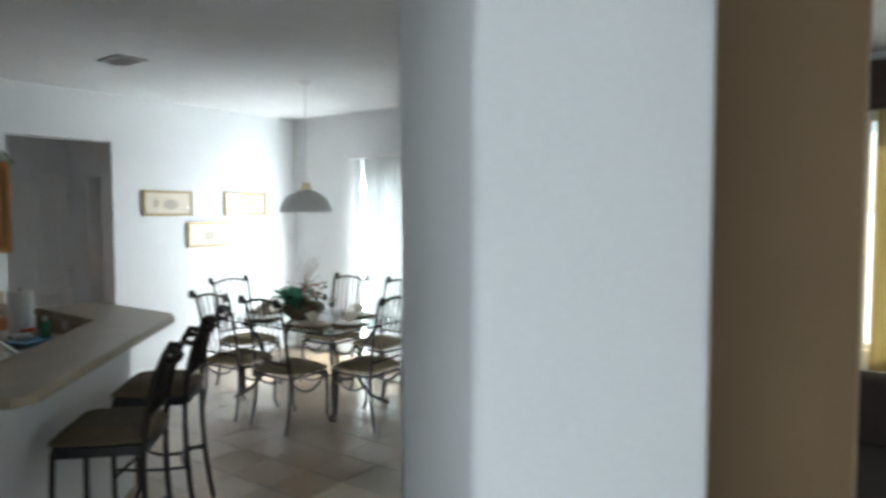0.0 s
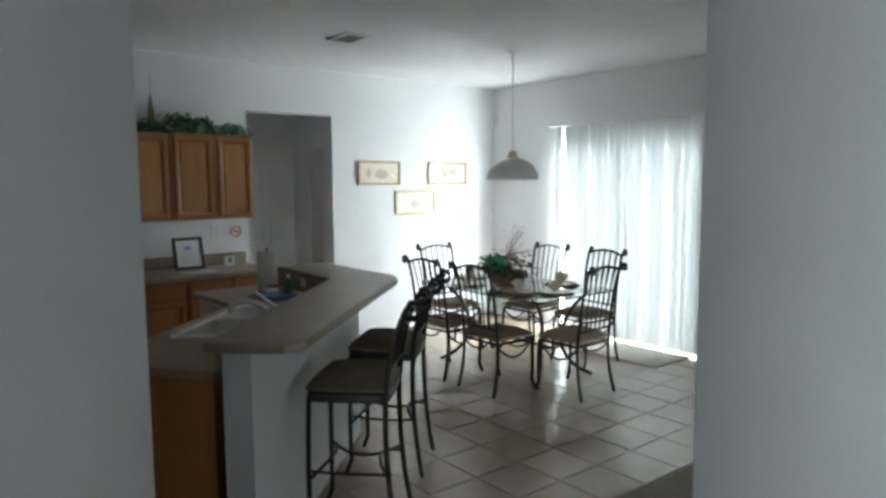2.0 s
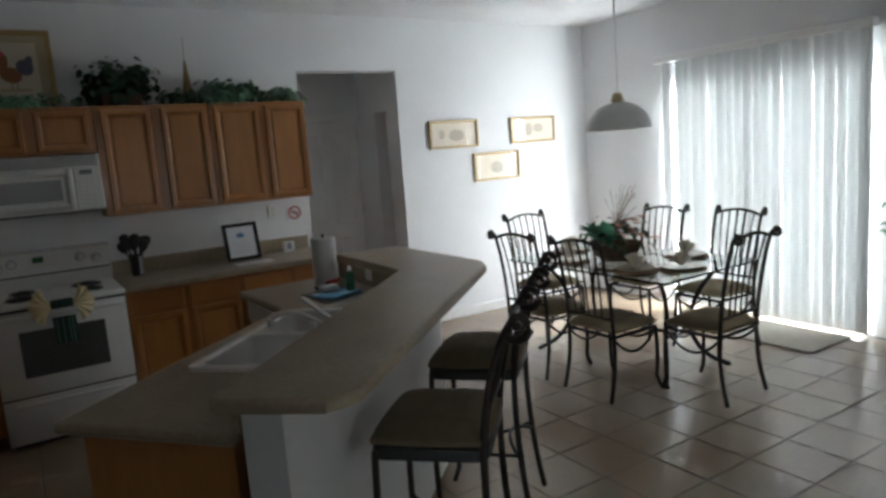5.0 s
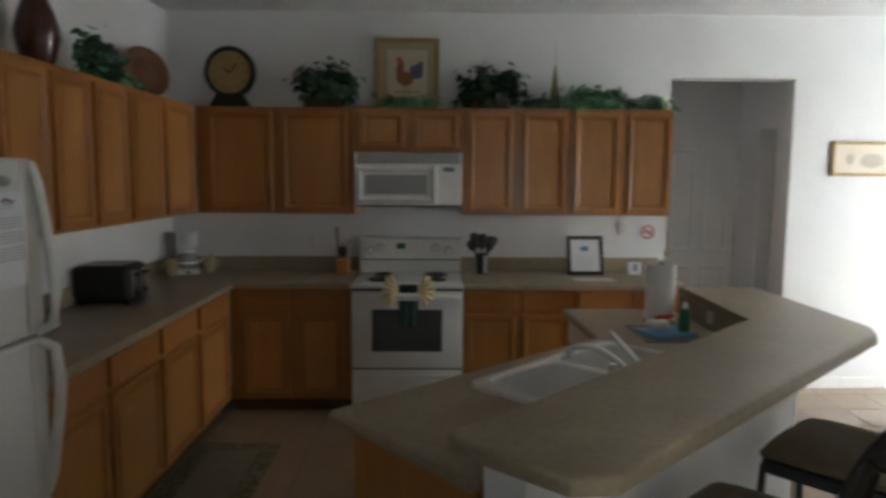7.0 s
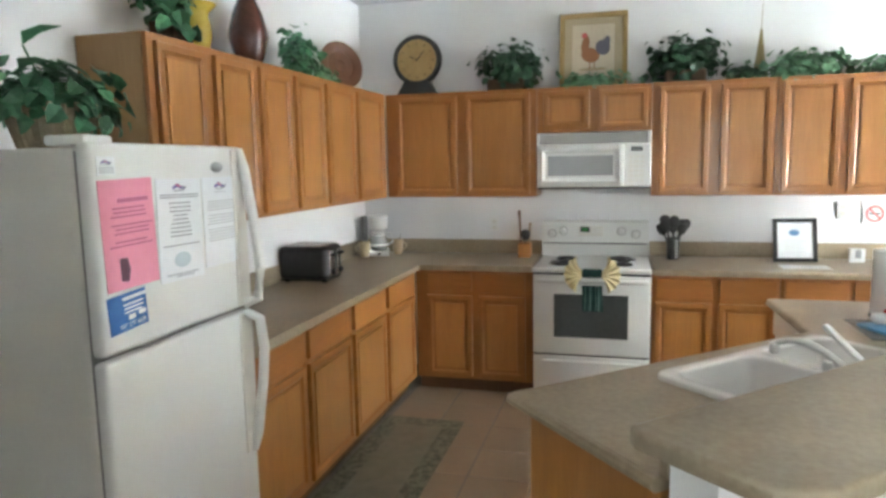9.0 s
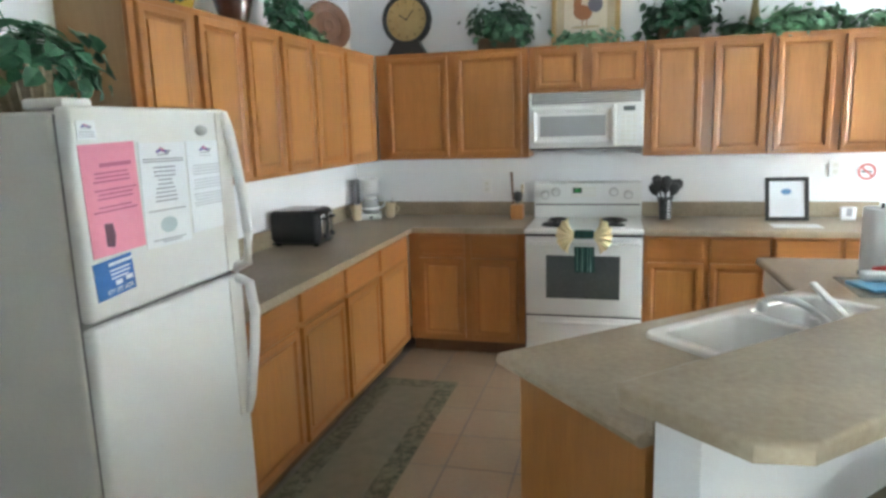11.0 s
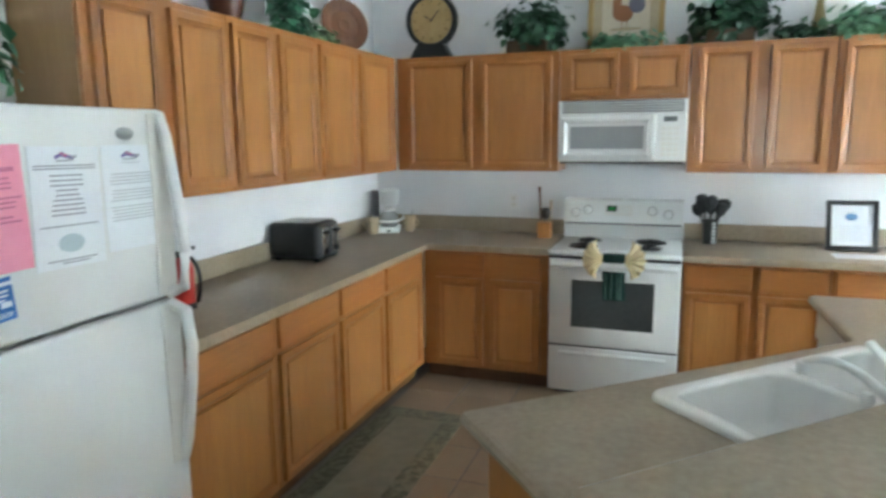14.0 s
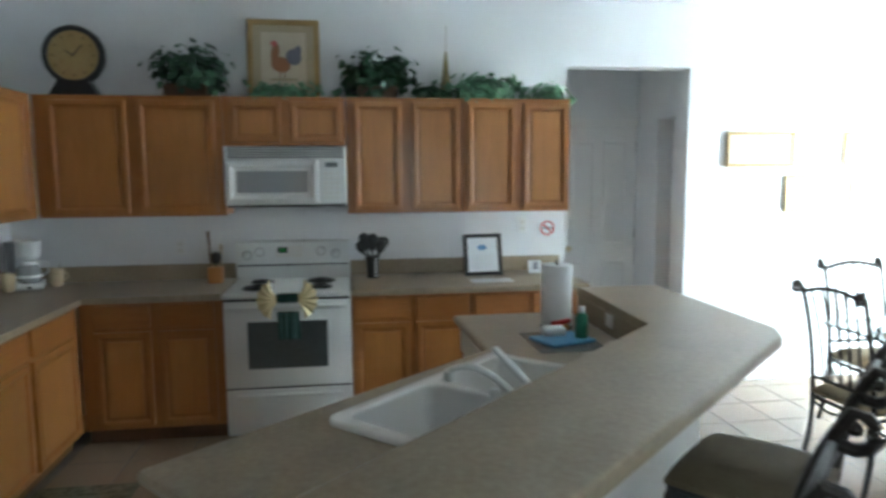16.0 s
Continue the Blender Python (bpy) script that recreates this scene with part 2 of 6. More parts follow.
# added out of sight to stop sky light leaking round the door leaf
structure("wall_hall_light_stop", mbox(3.9, 4.85, 1.004, 1.06, 0, H), WALL, "unseen panel behind the hall door that stops sky light", "wall")
structure("wall_hall_end", mbox(2.8, 2.9, 0.15, 1.0, 0, H), WALL, "white painted end wall of the back hall", "wall")
structure("wall_hall_closet", mbox(4.85, 5.6, 0.15, 1.0, 0, H), TRIM, "white painted closet wall behind the hall", "wall")


# ---- kitchen cabinets ----
def panel_door(w, h, t=0.02, rail=0.043):
    """A framed door with a recessed panel, lower left corner at the origin, facing -y."""
    bm = bmesh.new()
    box(bm, 0, w, -t, 0, 0, h)
    bm.faces.ensure_lookup_table()
    f = min(bm.faces, key=lambda q: q.calc_center_median().y)
    outer = list(f.edges)
    bmesh.ops.inset_individual(bm, faces=[f], thickness=min(rail, w * 0.22, h * 0.24), depth=0)
    bmesh.ops.inset_individual(bm, faces=[f], thickness=0.005, depth=-0.003)
    bmesh.ops.inset_individual(bm, faces=[f], thickness=0.014, depth=-0.0045)
    bmesh.ops.delete(bm, geom=[f], context="FACES_ONLY")
    bmesh.ops.bevel(bm, geom=outer, offset=0.006, segments=3, affect="EDGES", profile=0.5)
    return bm


def oak_door(parent, w, h):
    """A door of darker framing with its paler flat panel."""
    d = part("door", panel_door(w, h), OAKFRAME, parent)
    r = min(0.043, w * 0.22, h * 0.24) + 0.014
    part("panel", mbox(r, w - r, -0.0132, -0.004, r, h - r), OAK, d, "paler flat oak panel")
    return d


def put(ob, x, y, z, rz=0):
    ob.matrix_basis = pose(x, y, z, 0, 0, rz)
    return ob


def upper_cabinet(m, w, h, doors, label, depth=0.31):
    c = thing("wall_cabinet", m, label, "cabinet", "oak kitchen cabinets")
    bm = mbox(0, w, -depth, 0, 0, h, bevel=0.002)
    part("body", bm, OAKFRAME, c)
    for x0, x1 in doors:
        put(oak_door(c, x1 - x0, h - 0.05), x0, -depth - 0.001, 0.02)
    return c


def base_cabinet(m, w, cols, label, depth=0.595, h=0.88):
    c = thing("base_cabinet", m, label, "cabinet", "oak kitchen cabinets")
    part("body", mbox(0, w, -depth, 0, 0.10, h, bevel=0.002), OAKFRAME, c)
    part("toe_kick", mbox(0.0, w, -depth + 0.07, 0, 0.0, 0.10), OAKSHADE, c, "recessed toe kick in oak darkened for the shade there")
    for x0, x1 in cols:
        dr = mbox(0, x1 - x0, -0.02, 0, 0, 0.135, bevel=0.005, seg=2)
        put(part("drawer", dr, OAKH, c), x0, -depth - 0.001, 0.725)
        put(oak_door(c, x1 - x0, 0.575), x0, -depth - 0.001, 0.125)
    return c


G = 0.004
UB, UT = 1.368, 2.116
UH = UT - UB
upper_cabinet(pose(0.315, -G, UB), 1.425 - 0.315 - G, UH, [(0.085, 0.535), (0.60, 1.06)], "honey oak double wall cabinet beside the microwave")
upper_cabinet(pose(1.425, -G, 1.808), 0.765 - G, UT - 1.808, [(0.045, 0.355), (0.42, 0.735)], "short honey oak wall cabinet above the microwave")
upper_cabinet(pose(2.19, -G, UB), 0.76 - G, UH, [(0.045, 0.355), (0.425, 0.735)], "honey oak double wall cabinet above the counter")
upper_cabinet(pose(2.95, -G, UB), 0.74 - G, UH, [(0.03, 0.36), (0.41, 0.72)], "honey oak double wall cabinet at the hall end")
for y0, y1, ds in ((-2.885, -2.13, [(0.035, 0.345), (0.405, 0.73)]), (-2.13, -1.40, [(0.02, 0.325), (0.38, 0.71)]), (-1.40, -0.335, [(0.035, 0.44), (0.51, 0.95)])):
    c = upper_cabinet(pose(G, y0, UB, 0, 0, 90), y1 - y0 - G, UH, ds, "honey oak double wall cabinet over the long counter")
    if y0 < -2.8:
        part("end_panel", mbox(-0.003, 0.0, -0.292, 0, 0, UH), VENEER, c, "pale flat veneer end panel")

base_cabinet(pose(0.605, -G, 0), 1.432 - 0.605 - G, [(0.085, 0.405), (0.45, 0.775)], "honey oak base cabinet in the corner by the range")
base_cabinet(pose(2.20, -G, 0), 0.755 - G, [(0.02, 0.36), (0.40, 0.735)], "honey oak base cabinet beside the range")
base_cabinet(pose(2.955, -G, 0), 0.745 - G, [(0.02, 0.37), (0.40, 0.72)], "honey oak base cabinet at the hall end")
for y0, y1 in ((-2.95, -2.32), (-2.32, -1.775), (-1.775, -1.23)):
    base_cabinet(pose(G, y0, 0, 0, 0, 90), y1 - y0 - G, [(0.02, y1 - y0 - 0.03)], "honey oak base cabinet under the long counter")
base_cabinet(pose(G, -1.23, 0, 0, 0, 90), 1.23 - 0.605, [(0.02, 0.53)], "honey oak base cabinet next to the corner")

# worktops
CZ = 0.92


def worktop(name, outline, z0, z1, label):
    root = thing(name, pose(0, 0, 0), label, "countertop")
    smooth(part("slab", prism(bmesh.new(), outline, z0, z1, bevel=0.014, seg=3), LAMINATE, root))
    return root


wt = worktop("countertop", [(G, -2.97), (0.65, -2.97), (0.65, -0.66), (1.430, -0.66), (1.430, -G), (G, -G)], 0.882, CZ, "beige stone-look laminate worktop in the corner")
part("backsplash", mbox(0.002, 0.022, -2.97, -0.025, CZ, CZ + 0.105, bevel=0.004), LAMINATE, wt)
part("backsplash", mbox(0.002, 1.430, -0.022, -0.002, CZ, CZ + 0.105, bevel=0.004), LAMINATE, wt)
wt = worktop("countertop", [(2.198, -0.66), (3.72, -0.66), (3.72, -G), (2.198, -G)], 0.882, CZ, "beige stone-look laminate worktop beside the range")
part("backsplash", mbox(2.198, 3.72, -0.022, -0.002, CZ, CZ + 0.105, bevel=0.004), LAMINATE, wt)

# breakfast bar: white half wall, raised top, lower sink worktop and its cabinets
BAR = [(3.30, -1.58), (3.30, -2.42), (2.03, -3.63), (2.04, -3.67), (2.26, -3.87), (2.36, -3.86), (3.66, -2.66), (3.72, -2.54), (3.72, -1.58)]
bar = worktop("breakfast_bar", BAR, 1.02, 1.06, "raised beige laminate breakfast bar top")
bs = [(3.30, -1.60), (3.30, -2.42), (2.095, -3.575), (2.11, -3.59), (3.315, -2.426), (3.315, -1.60)]
part("backsplash", prism(bmesh.new(), bs, CZ + 0.001, 1.018), LAMINATE, bar, "laminate splash strip with an outlet")
HALF = [(3.318, -1.60), (3.318, -2.428), (2.115, -3.595), (2.20, -3.69), (3.46, -2.49), (3.46, -1.60)]
structure("wall_half", prism(bmesh.new(), HALF, 0, 1.018), WALL, "white painted half wall under the breakfast bar", "wall")

# sink worktop with a cut-out for the sink, its oak cabinets and the dishwasher side
SO = (2.105, -2.87)              # the sink's western corner; its length runs north-east
SL, SW = 0.88, 0.47


def diag(u, v):
    """A plan point from the sink's corner: u to the north-east, v to the south-east."""
    return (SO[0] + D * u + D * v, SO[1] + D * u - D * v)


low = thing("sink_countertop", pose(0, 0, 0), "beige laminate worktop around the white sink", "countertop")
west, south, inner, north_e, north_w, bend = (1.69, -3.10), (2.09, -3.575), (3.296, -2.425), (3.296, -1.50), (2.715, -1.50), (2.74, -2.15)
c = [diag(0.03, 0.03), diag(SL - 0.03, 0.03), diag(SL - 0.03, SW - 0.03), diag(0.03, SW - 0.03)]
for piece in ([west, south, c[3], c[0]], [south, inner, c[2], c[3]], [inner, north_e, north_w, bend, c[1], c[2]], [bend, west, c[0], c[1]]):
    bm = prism(bmesh.new(), piece, 0.882, CZ)
    part("slab", bm, LAMINATE, low)
edge = bmesh.new()
for a, b in ((west, south), (bend, west), (north_w, bend), (north_e, north_w)):
    tube(edge, [(*a, 0.901), (*b, 0.901)], 0.0193, seg=8)
smooth(part("rolled_edge", edge, LAMINATE, low))

oak = thing("peninsula_cabinet", pose(0, 0, 0), "honey oak base cabinets under the sink worktop", "cabinet", "oak kitchen cabinets")
part("body", prism(bmesh.new(), [(1.75, -3.11), (2.10, -3.53), (2.36, -3.28), (2.0, -2.87)], 0.0, 0.88), OAK, oak)
part("body", prism(bmesh.new(), [(2.02, -2.86), (2.36, -3.26), (3.28, -2.39), (3.28, -1.54), (2.76, -1.54), (2.78, -2.15)], 0.0, 0.70), OAK, oak)
for k in range(3):
    ob = oak_door(oak, 0.36, 0.6)
    ob.matrix_basis = pose(*diag(0.91 - 0.40 * k, -0.055), 0.10, 0, 0, 225)
dw = thing("dishwasher", pose(2.735, -1.56, 0), "white dishwasher under the peninsula worktop", "dishwasher")
part("body", mbox(0, 0.02, -0.58, 0, 0.10, 0.875, bevel=0.004), WHITE, dw)
part("control_panel", mbox(-0.012, -0.001, -0.58, 0, 0.76, 0.875, bevel=0.004), BISQUE, dw)
part("toe_plate", mbox(0.02, 0.03, -0.58, 0, 0.0, 0.10), BLACKP, dw)

sink = thing("kitchen_sink", pose(SO[0], SO[1], CZ, 0, 0, 45), "white enamel double basin drop-in sink", "sink")


def round_rect(x0, x1, y0, y1, r, n=5):
    """A plan outline with rounded corners, counter-clockwise."""
    return [(cx + r * math.cos(a), cy + r * math.sin(a)) for cx, cy, a0 in ((x1 - r, y1 - r, 0), (x0 + r, y1 - r, 90), (x0 + r, y0 + r, 180), (x1 - r, y0 + r, 270)) for a in (radians(a0 + 90 * k / n) for k in range(n + 1))]


rim = bmesh.new()
loops = []
for pts in (round_rect(0, SL, -SW, 0, 0.045), round_rect(0.045, 0.425, -SW + 0.09, -0.05, 0.05), round_rect(0.465, SL - 0.045, -SW + 0.09, -0.05, 0.05)):
    vs_ = [rim.verts.new((x, y, 0.001)) for x, y in pts]
    loops += [rim.edges.new((p, q)) for p, q in zip(vs_, vs_[1:] + vs_[:1])]
bmesh.ops.triangle_fill(rim, use_beauty=True, edges=loops)
ex = bmesh.ops.extrude_face_region(rim, geom=rim.faces[:])
for v in ex["geom"]:
    if isinstance(v, bmesh.types.BMVert):
        v.co.z += 0.019
bmesh.ops.recalc_face_normals(rim, faces=rim.faces[:])
lip = [e for e in rim.edges if min(v.co.z for v in e.verts) > 0.019 and len(e.link_faces) == 2 and abs(e.link_faces[0].normal.z - e.link_faces[1].normal.z) > 0.5]
bmesh.ops.bevel(rim, geom=lip, offset=0.011, segments=3, affect="EDGES", profile=0.5)
smooth(part("rim", rim, PORCELAIN, sink))
for x0, x1 in ((0.045, 0.425), (0.465, SL - 0.045)):
    b = bmesh.new()
    y0, y1, d = -SW + 0.09, -0.05, -0.14
    box(b, x0, x1, y0, y1, d, 0.010)
    b.faces.ensure_lookup_table()
    bmesh.ops.delete(b, geom=[max(b.faces, key=lambda q: q.calc_center_median().z)], context="FACES_ONLY")
    low_edges = [e for e in b.edges if min(v.co.z for v in e.verts) < d + 0.01]
    bmesh.ops.bevel(b, geom=low_edges, offset=0.03, segments=3, affect="EDGES", profile=0.5)
    bmesh.ops.recalc_face_normals(b, faces=b.faces[:])
    bmesh.ops.solidify(b, geom=b.faces[:], thickness=-0.004)
    bs_ = smooth(part("basin", b, PORCELAIN, sink))
    part("drain", lathe(bmesh.new(), [(0, 0.004), (0.03, 0.004), (0.042, 0.0), (0.042, -0.004)], 16, ((x0 + x1) / 2, (y0 + y1) / 2, d + 0.004)), CHROME, bs_, "metal drain")
fa = thing("faucet", pose(*diag(0.335, 0.425), CZ + 0.0201, 0, 0, 45), "white kitchen faucet with a low arched spout and lever", "faucet")
part("base", mbox(-0.13, 0.14, -0.024, 0.024, 0, 0.016, bevel=0.007, seg=2), WHITE, fa)
sp = [(0, 0, 0.01), (0, 0.002, 0.04)] + arc((0, 0.01, 0.062), (0, 0.13, 0.145), (0, 0.225, 0.088), 9)
smooth(part("spout", tube(bmesh.new(), sp, 0.0125, 10, 0.010), WHITE, fa))
smooth(part("spout_nozzle", lathe(bmesh.new(), [(0, -0.024), (0.012, -0.024), (0.016, -0.018), (0.016, 0.008), (0.010, 0.014), (0, 0.014)], 14, (0, 0.228, 0.078)), WHITE, fa))
smooth(part("handle_hub", lathe(bmesh.new(), [(0, 0.015), (0.026, 0.015), (0.024, 0.045), (0.012, 0.058), (0, 0.06)], 16, (0.105, 0, 0)), WHITE, fa))
lever = smooth(part("handle", mbox(-0.0135, 0.0135, 0, 0.175, -0.008, 0.008, bevel=0.007, seg=3), WHITE, fa))
lever.matrix_basis = pose(0.105, -0.005, 0.045, 37, 0, 0)
smooth(part("sprayer", lathe(bmesh.new(), [(0, 0), (0.018, 0), (0.013, 0.02), (0.011, 0.055), (0.016, 0.075), (0.012, 0.088), (0, 0.090)], 14, (-0.10, 0.0, 0.012)), WHITE, fa))


# ---- appliances ----
def refrigerator():
    f = thing("refrigerator", pose(0.05, -3.735, 0), "white top-freezer refrigerator with papers on its door", "refrigerator")
    w, hgt = 0.66, 1.68
    part("cabinet", mbox(0.0, 0.700, 0, w, 0.03, hgt - 0.012, bevel=0.008, seg=2), BISQUE, f)
    part("seal", mbox(0.700, 0.708, 0.01, w - 0.01, 0.09, hgt - 0.02), GASKET, f, "grey door seal")
    for name, z0, z1 in (("freezer_door", 1.155, hgt), ("fridge_door", 0.09, 1.142)):
        dr = smooth(part(name, mbox(0.708, 0.75, 0, w, z0, z1, bevel=0.014, seg=3), WHITE, f))
        up = name == "freezer_door"
        za, zb = (1.165, hgt - 0.012) if up else (0.66, 1.135)
        near, far = (za, zb) if up else (zb, za)
        pts = [(0.752, w - 0.035, near), (0.80, w - 0.03, near + (0.02 if up else -0.02)), (0.812, w - 0.03, near + (0.12 if up else -0.12)), (0.80, w - 0.03, (near + far) / 2), (0.772, w - 0.03, far + (-0.06 if up else 0.06)), (0.752, w - 0.03, far)]
        smooth(part("handle", tube(bmesh.new(), pts, 0.017, 10), WHITE, dr, "long moulded white handle"))
        part("handle_strip", mbox(0.7505, 0.757, w - 0.075, w - 0.005, za, zb, bevel=0.002), BISQUE, dr)
    part("kick_grille", mbox(0.60, 0.70, 0.02, w - 0.02, 0.0, 0.085), BLACKP, f)
    smooth(part("hinge_cover", mbox(0.62, 0.738, 0.004, 0.10, hgt - 0.008, hgt + 0.018, bevel=0.008, seg=2), WHITE, f))
    smooth(part("badge", lathe(bmesh.new(), [(0, 0.006), (0.85, 0.006), (1, 0)], 20), BADGE, f)).matrix_basis = Matrix.Translation((0.7505, w - 0.15, 1.615)) @ pose(0, 0, 0, 0, 90, 0) @ Matrix.Diagonal((0.016, 0.030, 1, 1))
    return f


BADGE = material("grey_silver_badge", (0.38, 0.40, 0.39), (0.50, 0.52, 0.51), 0.35, 0.3, bump=0)
GASKET = material("grey_rubber", (0.25, 0.25, 0.24), (0.32, 0.32, 0.31), 0.7)
PINK = material("pink_paper", (0.80, 0.29, 0.40), (0.85, 0.34, 0.45), 0.75, scale=4, fine=50, bump=0.004)
PAPER = material("white_paper", (0.76, 0.79, 0.82), (0.83, 0.86, 0.88), 0.7, scale=4, fine=50, bump=0.004)
BLUE = material("blue_magnet", (0.03, 0.13, 0.42), (0.05, 0.19, 0.52), 0.4, scale=4, fine=50, bump=0.002)
INK = material("grey_ink", (0.26, 0.27, 0.31), (0.36, 0.37, 0.41), 0.8, bump=0)
INKP = material("dark_pink_ink", (0.50, 0.14, 0.23), (0.60, 0.19, 0.29), 0.8, bump=0)
PLUM = material("dark_plum_ink", (0.13, 0.06, 0.09), (0.20, 0.10, 0.14), 0.8, bump=0)
INKPALE = material("pale_grey_ink", (0.46, 0.48, 0.50), (0.56, 0.58, 0.60), 0.8, bump=0)
INKB = material("violet_blue_ink", (0.12, 0.10, 0.32), (0.22, 0.16, 0.42), 0.7, bump=0)
INKR = material("red_ink", (0.52, 0.10, 0.10), (0.62, 0.15, 0.14), 0.7, bump=0)
refrigerator()
FX = 0.8025                    # the face of the refrigerator's doors


def sheet(name, y0, y1, z0, z1, mat, label, tilt=0.0):
    s = thing(name, pose(FX, (y0 + y1) / 2, (z0 + z1) / 2, tilt, 0, 0), label, "paper")
    w, h = (y1 - y0) / 2, (z1 - z0) / 2
    part("page", mbox(0, 0.0015, -w, w, -h, h), mat, s)
    return s, w, h


def bars(s, rows, mat, name="line_of_writing"):
    """Unreadable lines of writing: bars of (middle, half width, height, thickness)."""
    for y, hw, z, t in rows:
        part(name, mbox(0.0016, 0.0022, y - hw, y + hw, z - t, z + t), mat, s)


def emblem(s, y, z, hw):
    """A small printed crest: slanting strokes of violet and grey ink over a bar."""
    for dy, dz, l, t, tilt, mat in ((-0.45, 0.10, 0.40, 0.13, 24, INKB), (-0.10, 0.16, 0.30, 0.10, -18, INKP), (0.25, 0.02, 0.45, 0.12, -10, INKB), (0.62, -0.02, 0.35, 0.07, 12, INK), (0.0, -0.24, 0.70, 0.05, 3, INK)):
        q = part("printed_emblem", mbox(0, 0.0006, -l * hw, l * hw, -t * hw, t * hw, bevel=0.0002), mat, s)
        q.matrix_basis = pose(0.0016, y + dy * hw, z + dz * hw, tilt, 0, 0)


rnd = random.Random(4)
s, w, h = sheet("pink_notice", -3.715, -3.525, 1.315, 1.59, PINK, "pink printed notice on the freezer door", 1.5)
bars(s, [(0.02, 0.055, 0.085, 0.005)] + [(rnd.uniform(0.0, 0.012), rnd.uniform(0.055, 0.078), 0.066 - 0.0105 * k, 0.0022) for k in range(10) if k not in (3, 7)], INKP)
part("dark_picture", prism(bmesh.new(), [(-0.045, -0.115), (-0.02, -0.12), (-0.012, -0.09), (-0.018, -0.06), (-0.045, -0.058)], 0, 0.0007), PLUM, s, "dark printed picture").matrix_basis = Matrix.Translation((0.0016, 0, 0)) @ Matrix(((0, 0, 1, 0), (1, 0, 0, 0), (0, 1, 0, 0), (0, 0, 0, 1)))
s, w, h = sheet("white_notice", -3.515, -3.32, 1.30, 1.585, PAPER, "white printed notice with a small crest on the freezer door", -1)
emblem(s, 0, 0.118, 0.034)
bars(s, [(0, 0.085, 0.098, 0.0016), (0, 0.085, 0.091, 0.0016)] + [(0, rnd.uniform(0.025, 0.05), 0.075 - 0.0115 * k, 0.0018) for k in range(9)] + [(0, 0.08, -0.043, 0.0015), (0, 0.07, -0.124, 0.0015), (0.01, 0.04, -0.131, 0.0015)], INK)
TEAL = material("teal_ink", (0.40, 0.52, 0.56), (0.60, 0.68, 0.70), 0.7, bump=0)
seal = part("printed_seal", lathe(bmesh.new(), [(0, 0.0005), (1, 0.0005), (1, 0)], 22), TEAL, s)
seal.matrix_basis = Matrix.Translation((0.0017, 0, -0.085)) @ pose(0, 0, 0, 0, 90, 0) @ Matrix.Diagonal((0.022, 0.036, 1, 1))
s, w, h = sheet("white_letter", -3.31, -3.125, 1.315, 1.585, PAPER, "white printed letter on the freezer door")
emblem(s, 0, 0.108, 0.034)
bars(s, [(0, 0.03, 0.09, 0.0012)] + [(0, rnd.uniform(0.066, 0.075), 0.062 - 0.0085 * k, 0.0016) for k in range(15) if k not in (4, 9)], INKPALE)
s, w, h = sheet("white_card", -3.715, -3.655, 1.60, 1.645, PAPER, "small white card on the freezer door")
emblem(s, 0, 0.008, 0.020)
bars(s, [(0, 0.024, -0.004 - 0.006 * k, 0.001) for k in range(3)], INK)
s, w, h = sheet("blue_magnet", -3.715, -3.58, 1.21, 1.305, BLUE, "blue advertising magnet with a phone number", 4)
bars(s, [(0.025, 0.042, 0.034, 0.004), (0.02, 0.036, 0.018, 0.0022), (0.02, 0.034, 0.008, 0.0022), (0.016, 0.03, -0.002, 0.0022)], PAPER)
bars(s, [(0.01, 0.012, -0.016, 0.006), (0.048, 0.013, -0.012, 0.006)], PAPER, "printed_emblem")
curve = bpy.data.curves.new("phone_number", "FONT")
curve.body, curve.size, curve.align_x = "877 273 5638", 0.0165, "CENTER"
curve.extrude = 0.0003
tx = new("phone_number", curve)
bpy.context.view_layer.update()
me = bpy.data.meshes.new_from_object(tx)
bpy.data.objects.remove(tx)
me.materials.clear()
me.materials.append(PAPER)
tx = new("phone_number", me)
tx.parent = s
tx.matrix_basis = Matrix.Translation((0.0018, 0.012, -0.040)) @ Matrix(((0, 0, 1, 0), (1, 0, 0, 0), (0, 1, 0, 0), (0, 0, 0, 1)))


